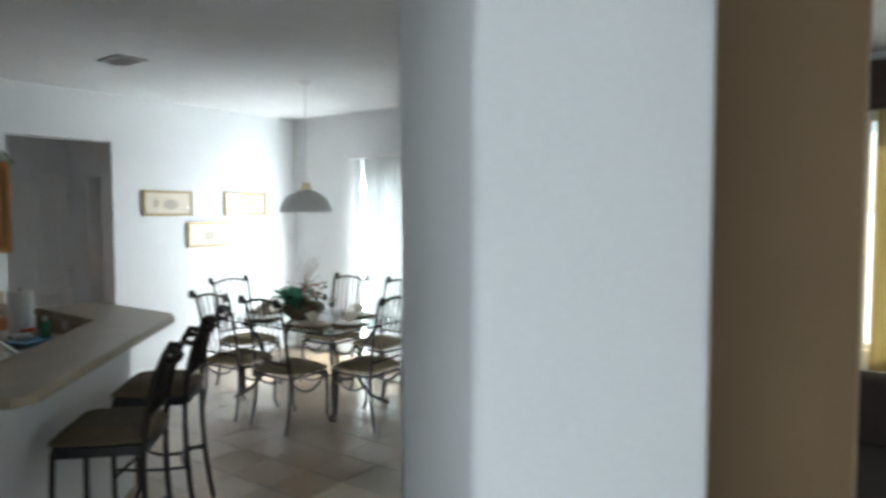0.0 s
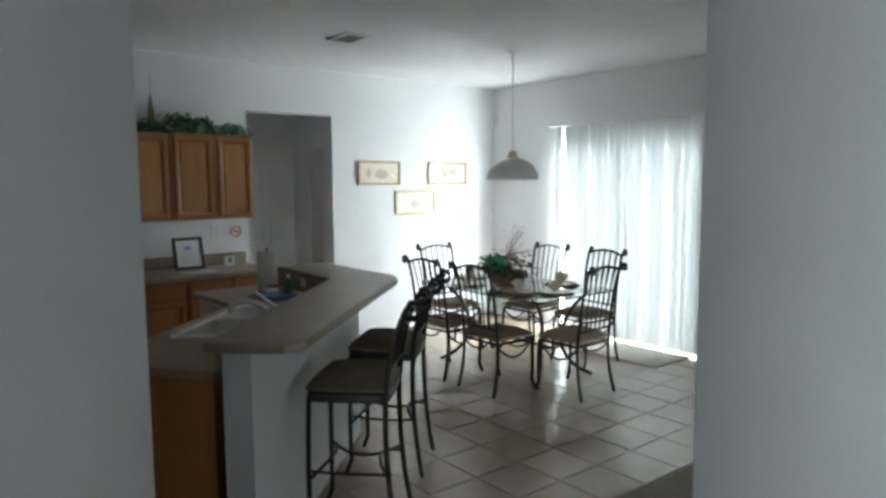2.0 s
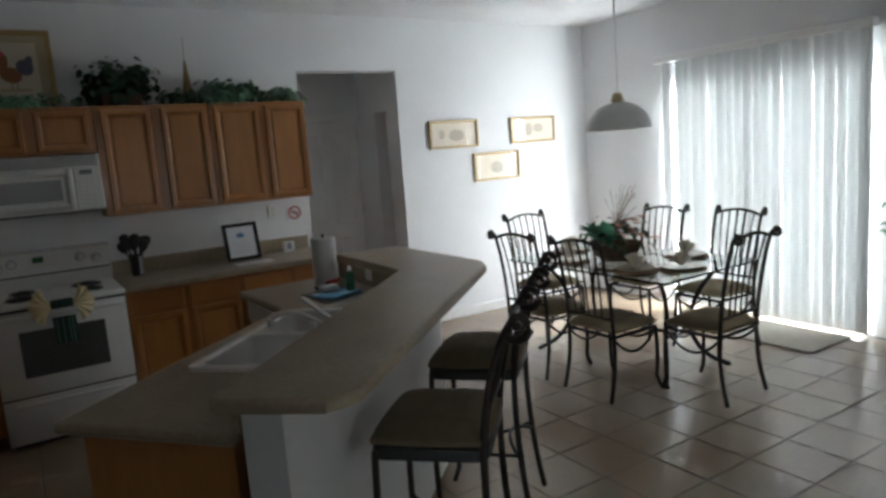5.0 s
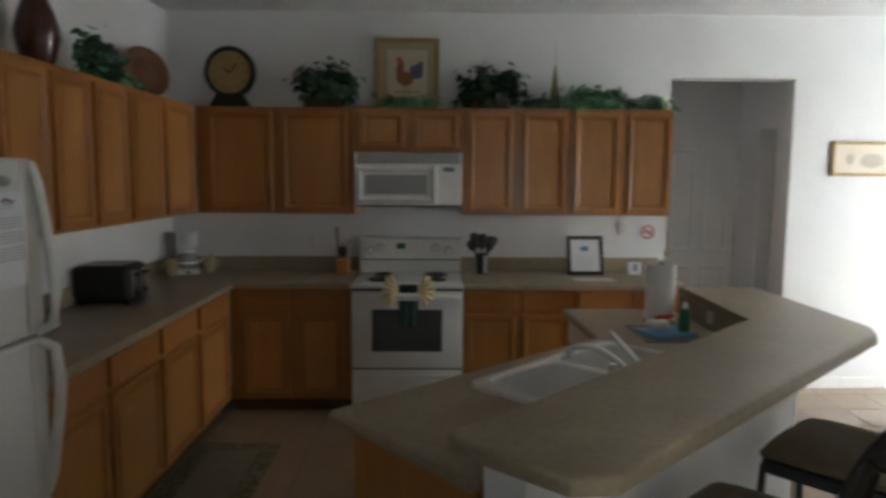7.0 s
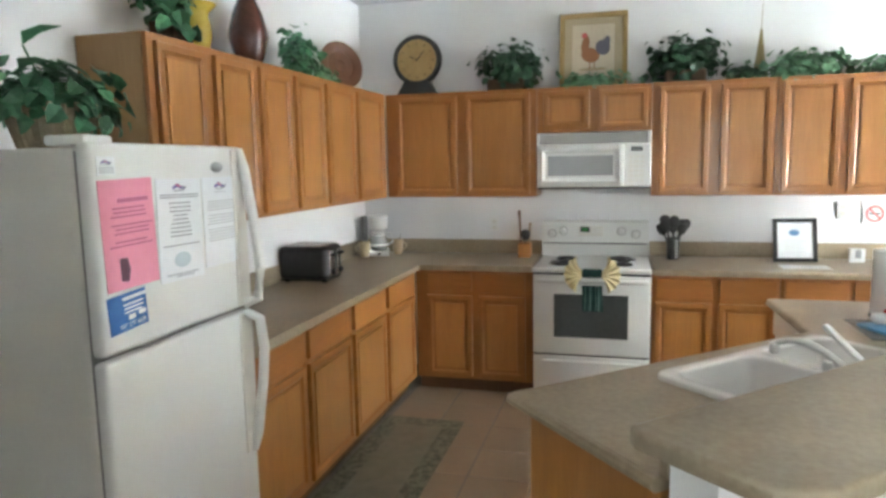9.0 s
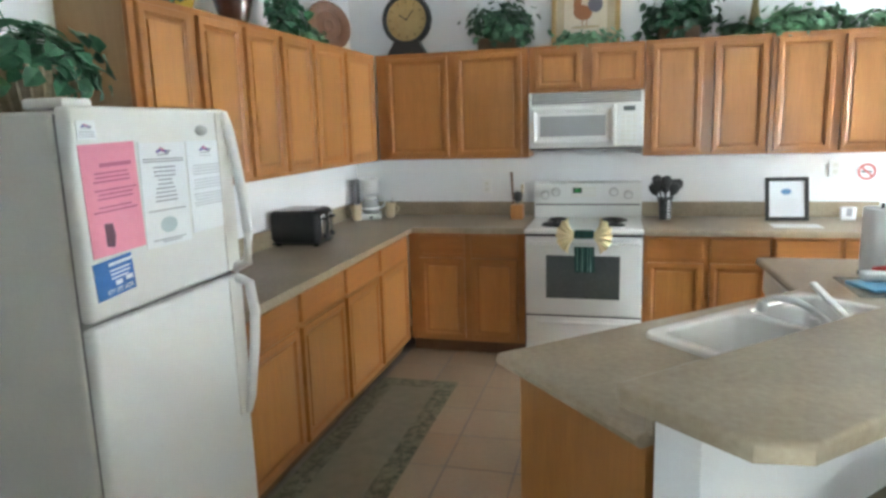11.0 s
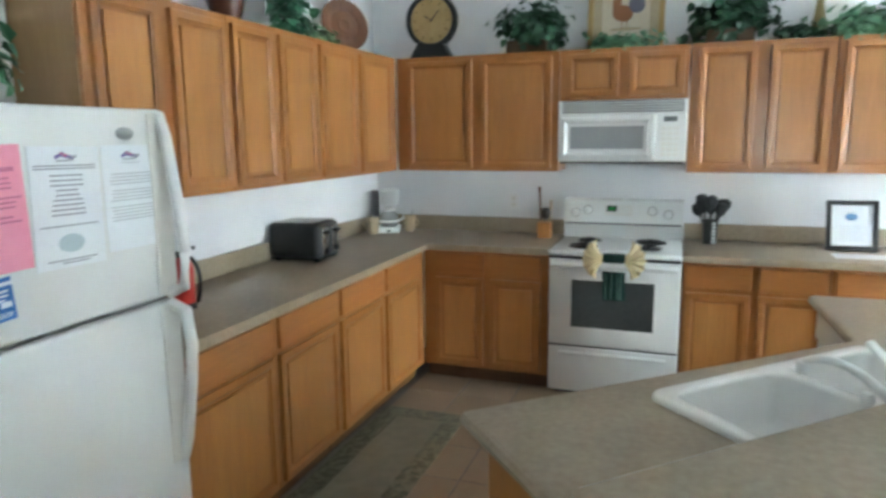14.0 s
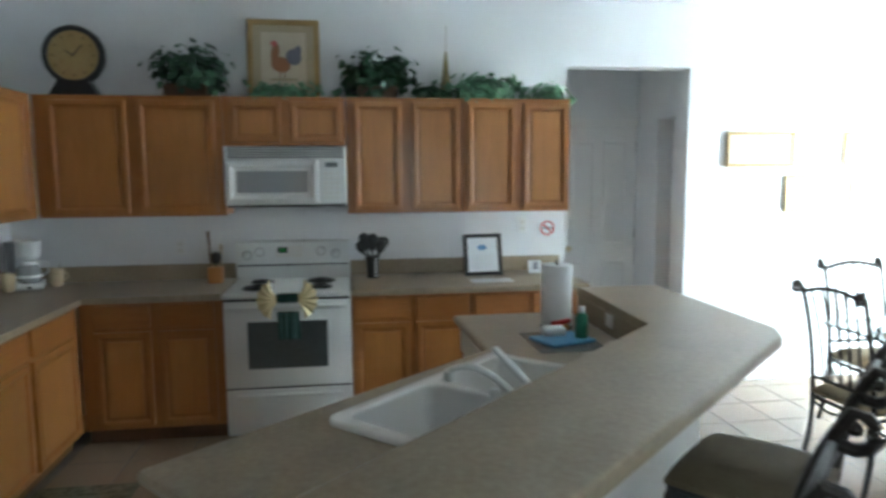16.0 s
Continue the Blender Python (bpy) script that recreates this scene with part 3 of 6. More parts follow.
def gas_range():
    r = thing("kitchen_range", pose(1.436, -0.02, 0), "white electric range with coil burners and dark oven window", "stove")
    w = 0.755
    part("body", mbox(0, w, -0.60, 0, 0.03, 0.885, bevel=0.004), WHITE, r)
    # black block stands in for the shade under the range
    part("base_gap_shade", mbox(0.03, w - 0.03, -0.56, -0.02, 0, 0.03), BLACKP, r)
    smooth(part("cooktop", mbox(-0.002, w + 0.002, -0.65, -0.06, 0.886, 0.92, bevel=0.012, seg=3), WHITE, r))
    dr = smooth(part("storage_drawer", mbox(0.003, w - 0.003, -0.635, -0.601, 0.04, 0.325, bevel=0.008, seg=2), WHITE, r))
    smooth(part("drawer_pull", tube(bmesh.new(), [(0.07, -0.637, 0.282), (0.12, -0.65, 0.288), (0.64, -0.65, 0.288), (0.69, -0.637, 0.282)], 0.012, 8), WHITE, dr))
    od = smooth(part("oven_door", mbox(0.003, w - 0.003, -0.645, -0.601, 0.337, 0.868, bevel=0.010, seg=2), WHITE, r))
    part("oven_window", mbox(0.14, 0.615, -0.648, -0.645, 0.455, 0.745, bevel=0.001), GREYGLASS, od, "dark grey oven window")
    smooth(part("handle", tube(bmesh.new(), [(0.03, -0.645, 0.836), (0.035, -0.69, 0.840), (0.06, -0.698, 0.842), (w - 0.06, -0.698, 0.842), (w - 0.035, -0.69, 0.840), (w - 0.03, -0.645, 0.836)], 0.017, 10), WHITE, od, "white oven door handle"))
    # black strips darken the seams above drawer and door in place of shade
    part("drawer_gap_shade", mbox(0.004, w - 0.004, -0.630, -0.601, 0.3255, 0.3365), BLACKP, r)
    part("shadow_gap", mbox(0.004, w - 0.004, -0.640, -0.60, 0.870, 0.884), BLACKP, r)
    bg = bmesh.new()
    prof = [(-0.075, 0.92), (-0.095, 1.01), (-0.082, 1.165), (-0.06, 1.178), (0.0, 1.178), (0.0, 0.92)]
    a = [bg.verts.new((0.0, y, z)) for y, z in prof]
    b = [bg.verts.new((w, y, z)) for y, z in prof]
    bg.faces.new(a), bg.faces.new(list(reversed(b)))
    for i in range(len(prof)):
        j = (i + 1) % len(prof)
        bg.faces.new((a[i], b[i], b[j], a[j]))
    bmesh.ops.recalc_face_normals(bg, faces=bg.faces[:])
    back = part("backguard", bg, WHITE, r)
    part("black_strip", mbox(0.01, w - 0.01, -0.100, -0.088, 1.012, 1.021), BLACKP, back)
    for x, z in ((0.075, 1.085), (0.155, 1.105), (0.565, 1.105), (0.665, 1.085)):
        k = smooth(part("knob", lathe(bmesh.new(), [(0, 0.042), (0.019, 0.042), (0.023, 0.008), (0.024, 0)], 16), WHITE, back))
        # grey ring paints the shadow that each white knob casts
        sk = smooth(part("knob_skirt", lathe(bmesh.new(), [(0, 0.004), (0.031, 0.004), (0.033, 0)], 20), KNOBSHADE, k, "pale grey ring for the shade round the knob"))
        part("pointer", mbox(-0.004, 0.004, -0.019, 0.019, 0.042, 0.050, bevel=0.001), WHITE, k)
        k.matrix_basis = Matrix.Translation((x, -0.088, z)) @ pose(0, 0, 0, 90, 0, 0)
    part("clock_panel", mbox(0.265, 0.44, -0.094, -0.086, 1.07, 1.14, bevel=0.002), BISQUE, back)
    part("display_bezel", mbox(0.278, 0.342, -0.0965, -0.0935, 1.098, 1.137), BLACKP, back)
    part("clock_display", mbox(0.290, 0.330, -0.0985, -0.093, 1.105, 1.13), LCD, back, "small green clock display")
    for x in (0.36, 0.385, 0.41):
        for z in (1.09, 1.112):
            part("button", mbox(x, x + 0.014, -0.096, -0.093, z, z + 0.012, bevel=0.001), WHITE, back)
    for x, y, rad in ((0.185, -0.49, 0.095), (0.19, -0.25, 0.075), (0.57, -0.49, 0.075), (0.565, -0.25, 0.095)):
        pan = smooth(part("burner", lathe(bmesh.new(), [(0, -0.002), (rad * 0.85, 0.0), (rad, 0.004), (rad + 0.006, 0.002)], 24, (x, y, 0.921)), CHROME, r, "black coil burner in a drip pan"))
        sp_ = [(x + (rad * 0.2 + rad * 0.72 * k / 60) * math.cos(k * 0.42), y + (rad * 0.2 + rad * 0.72 * k / 60) * math.sin(k * 0.42), 0.932) for k in range(61)]
        smooth(part("coil", tube(bmesh.new(), sp_, 0.0058, 6), BLACKP, pan))
    return r


LCD = material("green_display", (0.02, 0.14, 0.03), (0.05, 0.30, 0.07), 0.2, bump=0)
KNOBSHADE = material("pale_grey_knob_shade", (0.46, 0.46, 0.44), (0.54, 0.54, 0.52), 0.5, bump=0)
gas_range()


def towel_bow():
    t = thing("dish_towel", pose(1.826, -0.725, 0.842), "dark green striped dish towel tied with a yellow bow", "towel")
    for sx in (-1, 1):
        bm = bmesh.new()
        rows = []
        n = 25
        for i in range(6):
            u = i / 5
            row = []
            for k in range(n):
                a = -1 + 2 * k / (n - 1)
                ang = a * 1.12 * (0.55 + 0.45 * u)
                rad = 0.012 + 0.132 * u - 0.006 * u * (1 - math.cos(k * math.pi / 2))
                pleat = 0.011 * u * (1 if k % 4 == 0 else -1 if k % 4 == 2 else 0)
                row.append(bm.verts.new((sx * (0.036 + rad * math.cos(ang)), -0.020 - 0.042 * math.sin(u * 2.5) + pleat, 0.052 + rad * math.sin(ang) * 0.92)))
            rows.append(row)
        for r0, r1 in zip(rows, rows[1:]):
            for k in range(n - 1):
                bm.faces.new((r0[k], r0[k + 1], r1[k + 1], r1[k]))
        ret = bmesh.ops.extrude_face_region(bm, geom=bm.faces[:])
        for v in ret["geom"]:
            if isinstance(v, bmesh.types.BMVert):
                v.co.y += 0.012
        bmesh.ops.recalc_face_normals(bm, faces=bm.faces[:])
        smooth(part("bow_loop", bm, YELLOW, t, "pleated cream yellow cloth bow"), 25)
    smooth(part("knot", mbox(-0.062, 0.062, -0.046, -0.016, 0.032, 0.088, bevel=0.012, seg=3), GREENCLOTH, t))
    bm = bmesh.new()
    n, m = 9, 6
    g = [[bm.verts.new((-0.064 + 0.128 * k / (n - 1) + 0.008 * i / m, -0.030 + 0.006 * math.sin(k * 1.7 + 0.4 * i), -0.022 - 0.165 * i / (m - 1))) for k in range(n)] for i in range(m)]
    for r0, r1 in zip(g, g[1:]):
        for k in range(n - 1):
            bm.faces.new((r0[k], r0[k + 1], r1[k + 1], r1[k]))
    ret = bmesh.ops.extrude_face_region(bm, geom=bm.faces[:])
    for v in ret["geom"]:
        if isinstance(v, bmesh.types.BMVert):
            v.co.y += 0.008
    bmesh.ops.recalc_face_normals(bm, faces=bm.faces[:])
    tail = smooth(part("towel_tail", bm, GREENCLOTH, t))
    for x in (-0.044, -0.012, 0.022, 0.040):
        part("woven_stripe", mbox(x, x + 0.005, -0.0395, -0.0375, -0.180, -0.028), STRIPE, tail, "pale green woven stripe")
    return t


YELLOW = material("pale_yellow_cloth", (0.66, 0.55, 0.30), (0.80, 0.70, 0.44), 0.85, scale=20, fine=200, bump=0.04)
GREENCLOTH = material("green_striped_cloth", (0.008, 0.030, 0.026), (0.035, 0.10, 0.085), 0.9, scale=12, stretch=(6, 1, 0.2), fine=150, bump=0.04)
STRIPE = material("pale_green_stripe", (0.10, 0.20, 0.17), (0.20, 0.32, 0.28), 0.9, scale=30, fine=150, bump=0.03)
towel_bow()


def microwave():
    m = thing("microwave_oven", pose(1.43, -0.005, 1.432), "white over-the-range microwave oven under the cabinet", "microwave")
    w, hgt, d = 0.755, 0.37, 0.36
    part("body", mbox(0, w, -d, 0, 0.0, hgt, bevel=0.004), BISQUE, m)
    # underside coloured black to give the shadow strip below the microwave
    part("underside", mbox(0.01, w - 0.01, -d + 0.01, -0.01, -0.012, -0.001), BLACKP, m, "vent underside blackened for the shadow beneath")
    door = mbox(0.002, 0.585, -d - 0.026, -d - 0.001, 0.008, 0.288, bevel=0.006, seg=2)
    dr = smooth(part("door", door, WHITE, m))
    fr = mbox(0.018, 0.572, -d - 0.032, -d - 0.0262, 0.020, 0.274)
    f = min(fr.faces, key=lambda q: q.calc_center_median().y)
    for inset, rise in ((0.012, 0.012), (0.022, 0.004), (0.024, -0.019)):
        bmesh.ops.inset_individual(fr, faces=[f], thickness=inset, depth=rise)
    smooth(part("window_frame", fr, WHITE, dr, "thick moulded white window surround"), 20)
    part("window", mbox(0.0775, 0.5125, -d - 0.0315, -d - 0.0285, 0.0795, 0.2145), MICROGLASS, dr, "grey screened window")
    smooth(part("handle", mbox(0.545, 0.582, -d - 0.062, -d - 0.0265, 0.014, 0.282, bevel=0.012, seg=3), WHITE, dr))
    cp = part("control_panel", mbox(0.588, w - 0.002, -d - 0.026, -d - 0.001, 0.008, 0.288, bevel=0.005), WHITE, m)
    part("display", mbox(0.625, 0.70, -d - 0.029, -d - 0.026, 0.238, 0.268), MICRODISPLAY, cp, "small grey display")
    for i in range(6):
        for j in range(3):
            part("key", mbox(0.612 + 0.036 * j, 0.64 + 0.036 * j, -d - 0.0285, -d - 0.026, 0.035 + 0.031 * i, 0.056 + 0.031 * i, bevel=0.001), BISQUE, cp)
    # grille backing is black so that the slat gaps look shaded
    gr = part("vent_grille", mbox(0.002, w - 0.002, -d - 0.012, -d - 0.001, 0.29, hgt - 0.004), BLACKP, m)
    for i in range(5):
        part("slat", mbox(0.022, w - 0.022, -d - 0.026, -d - 0.013, 0.2905 + 0.0152 * i, 0.2980 + 0.0152 * i, bevel=0.002), WHITE, gr)
    for x0, x1 in ((0.002, 0.021), (w - 0.021, w - 0.002)):
        part("grille_end", mbox(x0, x1, -d - 0.027, -d - 0.013, 0.289, hgt - 0.003, bevel=0.003), WHITE, gr)
    return m


MICRODISPLAY = material("grey_display", (0.09, 0.10, 0.10), (0.13, 0.14, 0.14), 0.3, bump=0)
MICROGLASS = material("screened_grey_glass", (0.30, 0.31, 0.315), (0.38, 0.39, 0.395), 0.22, scale=3, fine=400, bump=0.002)
microwave()

# ---- dining room ----
IRON = material("bronze_wrought_iron", (0.030, 0.026, 0.022), (0.065, 0.055, 0.045), 0.48, 0.7, scale=12, fine=120, bump=0.02)
CUSHION = material("olive_tan_cushion", (0.16, 0.125, 0.07), (0.25, 0.20, 0.12), 0.9, scale=10, fine=220, bump=0.06)
STOOLCUSHION = material("dark_olive_cushion", (0.095, 0.074, 0.042), (0.165, 0.130, 0.078), 0.85, scale=10, fine=220, bump=0.06)


def glass(name, tint=(0.9, 0.96, 0.94), rough=0.0):
    m = bpy.data.materials.new(name)
    m.use_nodes = True
    b = m.node_tree.nodes["Principled BSDF"]
    b.inputs["Base Color"].default_value = (*tint, 1)
    b.inputs["Transmission Weight"].default_value, b.inputs["Roughness"].default_value, b.inputs["IOR"].default_value = 1.0, rough, 1.45
    return m


GLASS = glass("clear_green_glass")
CLEAR = glass("clear_picture_glass", (1.0, 1.0, 1.0))


def cushion(w, d, z0, h):
    bm = bmesh.new()
    n = 9
    top, bot = [], []
    for i in range(n):
        for k in range(n):
            u, v = 2 * i / (n - 1) - 1, 2 * k / (n - 1) - 1
            r = (1 - abs(u) ** 4) * (1 - abs(v) ** 4)
            x, y = u * w / 2 * (1 - 0.05 * v * v), v * d / 2 * (1 - 0.05 * u * u)
            top.append(bm.verts.new((x, y, z0 + h * (0.45 + 0.55 * r ** 0.4))))
            bot.append(bm.verts.new((x, y, z0 + h * 0.25 * (1 - r ** 0.5))))
    for i in range(n - 1):
        for k in range(n - 1):
            a, b, c_, e = i * n + k, (i + 1) * n + k, (i + 1) * n + k + 1, i * n + k + 1
            bm.faces.new((top[a], top[b], top[c_], top[e]))
            bm.faces.new((bot[a], bot[e], bot[c_], bot[b]))
    ring = [i * n for i in range(n)] + [(n - 1) * n + k for k in range(1, n)] + [i * n + n - 1 for i in range(n - 2, -1, -1)] + [k for k in range(n - 2, 0, -1)]
    for a, b in zip(ring, ring[1:] + ring[:1]):
        bm.faces.new((top[a], bot[a], bot[b], top[b]))
    bmesh.ops.recalc_face_normals(bm, faces=bm.faces[:])
    return bm


def iron_chair(name, label, category, group, m, seat, back, w, d, cloth):
    """A wrought iron seat that faces +y: cushion, frame, legs, posts with scrolled tops, top rail and spindles."""
    c = thing(name, m, label, category, group)
    tall = seat > 0.6
    smooth(part("seat", cushion(w, d, seat - 0.055, 0.075 if not tall else 0.085), cloth, c, "padded fabric seat"))
    if tall:
        smooth(part("seat_rim", prism(bmesh.new(), round_rect(-w / 2 + 0.004, w / 2 - 0.004, -d / 2 + 0.004, d / 2 - 0.004, 0.05), seat - 0.085, seat - 0.045, bevel=0.008), BLACKP, c, "dark padded seat edge"))
    fr = bmesh.new()
    x, y = w / 2 - 0.02, d / 2 - 0.02
    tube(fr, [(-x, -y, seat - 0.065), (x, -y, seat - 0.065), (x, y, seat - 0.065), (-x, y, seat - 0.065), (-x, -y, seat - 0.065)], 0.011, 6)
    smooth(part("seat_frame", fr, IRON, c))
    for sx in (-1, 1):
        lf = arc((sx * x, y, seat - 0.065), (sx * (x + 0.015), y + 0.01, seat * 0.5), (sx * x, y + 0.005, 0.08), 7) + [(sx * (x + 0.01), y + 0.035, 0.0)]
        smooth(part("leg", tube(bmesh.new(), lf, 0.0125, 7), IRON, c))
        lb = arc((sx * x, -y, seat - 0.065), (sx * x, -y + 0.01, seat * 0.45), (sx * (x + 0.01), -y - 0.055, 0.0), 7)
        smooth(part("leg", tube(bmesh.new(), lb, 0.0125, 7), IRON, c))
        post = arc((sx * x, -y, seat - 0.065), (sx * (x - 0.01), -y - 0.02, (seat + back) / 2), (sx * x, -y - 0.095, back - 0.03), 8)
        rs = 0.042 if tall else 0.028
        scroll = [(sx * (x + 0.004), -y - 0.125 - rs * math.sin(a), back - 0.028 + rs * math.cos(a) * 0.9 + 0.01) for a in (0.0, 0.6, 1.2, 1.8, 2.4, 3.0, 3.6, 4.2)]
        p = smooth(part("back_post", tube(bmesh.new(), post + scroll, 0.0145 if tall else 0.0125, 8), IRON, c))
        smooth(part("finial", lathe(bmesh.new(), [(0, -0.017), (0.013, -0.010), (0.018, 0), (0.013, 0.011), (0, 0.017)], 10, (sx * (x + 0.004), -y - 0.128, back - 0.012)), IRON, p))
    top = arc((-x, -y - 0.090, back - 0.05), (0, -y - 0.105, back + 0.035 if not tall else back - 0.01), (x, -y - 0.090, back - 0.05), 10)
    smooth(part("top_rail", tube(bmesh.new(), top, 0.011, 7), IRON, c))
    lowz = seat + 0.05
    smooth(part("lower_rail", tube(bmesh.new(), [(-x + 0.005, -y - 0.012, lowz), (x - 0.005, -y - 0.012, lowz)], 0.009, 6), IRON, c))
    for k in range(5):
        t = (k + 0.5) / 5 * 2 - 1
        zt = back - 0.045 + (0.04 if not tall else 0.015) * (1 - t * t)
        sp = arc((t * x * 0.72, -y - 0.012, lowz), (t * x * 0.72 + 0.012 * t, -y - 0.03, (lowz + zt) / 2), (t * x * 0.88, -y - 0.094, zt), 6)
        smooth(part("spindle", tube(bmesh.new(), sp, 0.0065, 6), IRON, c))
    for sx in (-1, 1):
        if tall:
            br = arc((sx * x, y, 0.34), (sx * x * 0.2, 0, 0.26), (sx * x, -y - 0.02, 0.34), 8)
        else:
            br = arc((sx * x, y, seat - 0.08), (sx * x, 0, seat - 0.30), (sx * x, -y, seat - 0.08), 8)
        smooth(part("brace", tube(bmesh.new(), br, 0.008, 6), IRON, c))
    if tall:
        smooth(part("foot_rail", tube(bmesh.new(), arc((-x, y + 0.004, 0.30), (0, y * 0.2, 0.42), (x, y + 0.004, 0.30), 8), 0.009, 6), IRON, c))
        smooth(part("foot_rail", tube(bmesh.new(), arc((-x, -y - 0.02, 0.30), (0, -y * 0.2, 0.42), (x, -y - 0.02, 0.30), 8), 0.009, 6), IRON, c))
    else:
        smooth(part("brace", tube(bmesh.new(), arc((-x, y, seat - 0.08), (0, y, seat - 0.26), (x, y, seat - 0.08), 8), 0.008, 6), IRON, c))
    return c


TX, TY = 5.42, -1.98
SEATS = ((4.88, -2.34, -90), (5.29, -2.80, 2), (4.86, -1.72, -86), (5.44, -1.10, 178), (6.04, -1.62, 92), (6.06, -2.28, 87))
chair = None
for x, y, rz in SEATS:
    if chair is None:
        chair = iron_chair("dining_chair", "wrought iron dining chair with a tan cushion at the glass table", "chair", "chairs round the glass table", pose(x, y, 0, 0, 0, rz), 0.48, 1.04, 0.44, 0.42, CUSHION)
    else:
        copy_thing(chair, pose(x, y, 0, 0, 0, rz))
stool = iron_chair("bar_stool", "tall wrought iron bar stool with a dark padded cushion", "stool", "stools at the breakfast bar", pose(2.805, -3.51, 0, 0, 0, 45), 0.765, 1.13, 0.42, 0.40, STOOLCUSHION)
copy_thing(stool, pose(3.345, -3.0, 0, 0, 0, 43))

tb = thing("dining_table", pose(TX, TY, 0), "rectangular glass dining table on a wrought iron base", "table")
TW, TL = 0.51, 0.77
tp = bmesh.new()
cr = 0.06
outline = [(sx * (TW - cr) + cr * math.cos(a), sy * (TL - cr) + cr * math.sin(a)) for sx, sy, a0 in ((1, 1, 0), (-1, 1, 90), (-1, -1, 180), (1, -1, 270)) for a in (radians(a0 + 22.5 * k) for k in range(5))]
smooth(part("tabletop", prism(tp, outline, 0.738, 0.75, bevel=0.003, seg=1), GLASS, tb, "clear glass top with rounded corners"))
fr = [(0.34, 0.58, 0.725), (-0.34, 0.58, 0.725), (-0.34, -0.58, 0.725), (0.34, -0.58, 0.725), (0.34, 0.58, 0.725)]
smooth(part("top_frame", tube(bmesh.new(), fr, 0.012, 7), IRON, tb))
smooth(part("stretcher", tube(bmesh.new(), [(0, 0.46, 0.26), (0, -0.46, 0.26)], 0.012, 7), IRON, tb))
for sx in (-1, 1):
    for sy in (-1, 1):
        pts = arc((sx * 0.34, sy * 0.58, 0.725), (sx * 0.10, sy * 0.48, 0.55), (sx * 0.13, sy * 0.46, 0.28), 8)[:-1] + arc((sx * 0.13, sy * 0.46, 0.28), (sx * 0.17, sy * 0.50, 0.08), (sx * 0.33, sy * 0.62, 0.012), 8)
        lg = smooth(part("leg", tube(bmesh.new(), pts, 0.016, 8), IRON, tb))
        smooth(part("foot", lathe(bmesh.new(), [(0, 0), (0.022, 0), (0.024, 0.01), (0.014, 0.024), (0, 0.026)], 10, (sx * 0.33, sy * 0.62, 0)), IRON, lg))
for sy in (-1, 1):
    smooth(part("cross_bar", tube(bmesh.new(), [(-0.13, sy * 0.46, 0.26), (0.13, sy * 0.46, 0.26)], 0.010, 7), IRON, tb))

# place settings
CHINA = material("cream_china", (0.60, 0.55, 0.46), (0.72, 0.67, 0.58), 0.25, scale=6, fine=40, bump=0.003)
MAT = material("woven_brown_placemat", (0.13, 0.085, 0.05), (0.22, 0.15, 0.09), 0.9, scale=20, fine=200, bump=0.08)
NAPKIN = material("cream_napkin", (0.62, 0.56, 0.45), (0.72, 0.66, 0.55), 0.9, scale=20, fine=150, bump=0.05)
for px, py, ang in ((5.12, -2.34, 180), (5.34, -2.55, 270), (5.10, -1.72, 180), (5.44, -1.38, 90), (5.74, -1.62, 0), (5.74, -2.28, 0)):
    tagged(smooth(part("placemat", lathe(bmesh.new(), [(0, 0.0), (0.155, 0.0), (0.16, 0.003), (0.155, 0.006), (0, 0.006)], 24, (px, py, 0.751)), MAT)), "round woven brown placemat on the glass table", "placemat", "place settings")
    pl = thing("dinner_plate", pose(px, py, 0.758), "cream dinner plate on a placemat", "plate", "place settings")
    smooth(part("plate", lathe(bmesh.new(), [(0, 0.004), (0.08, 0.004), (0.13, 0.016), (0.132, 0.019), (0.128, 0.02), (0.08, 0.009), (0, 0.008)], 28), CHINA, pl))
    nb = bmesh.new()
    foot = [nb.verts.new((0.012 * (k - 3.5) / 3.5, 0.004 * (-1) ** k, 0.008)) for k in range(8)]
    fan = [nb.verts.new((0.095 * math.sin(radians(-66 + 19 * k)), 0.022 * (-1) ** k, 0.02 + 0.088 * math.cos(radians(-66 + 19 * k)))) for k in range(8)]
    for k in range(7):
        nb.faces.new((foot[k], foot[k + 1], fan[k + 1], fan[k]))
    nr = bmesh.ops.extrude_face_region(nb, geom=nb.faces[:])
    for v in nr["geom"]:
        if isinstance(v, bmesh.types.BMVert):
            v.co.y += 0.004
    bmesh.ops.recalc_face_normals(nb, faces=nb.faces[:])
    tagged(part("napkin", nb, NAPKIN), "cream cloth napkin folded into a fan on a plate", "napkin", "place settings").matrix_world = pose(px, py, 0.768, 0, 0, ang + 90)

# pendant lamp over the table
SHADE = material("white_glass_shade", (0.66, 0.67, 0.66), (0.72, 0.73, 0.72), 0.3, scale=3, fine=60, bump=0.003)
BRASS = material("polished_brass", (0.56, 0.46, 0.27), (0.70, 0.60, 0.40), 0.28, 1.0, scale=6, fine=60, bump=0.003)
pd = thing("pendant_lamp", pose(5.38, -2.0, 1.70), "white dome pendant lamp with brass cap over the table", "lamp")
smooth(part("shade", lathe(bmesh.new(), [(0.225, 0.0), (0.23, 0.004), (0.225, 0.05), (0.20, 0.105), (0.15, 0.155), (0.085, 0.185), (0.045, 0.195), (0.045, 0.19), (0.083, 0.18), (0.147, 0.15), (0.195, 0.10), (0.22, 0.048), (0.225, 0.0)], 32), SHADE, pd))
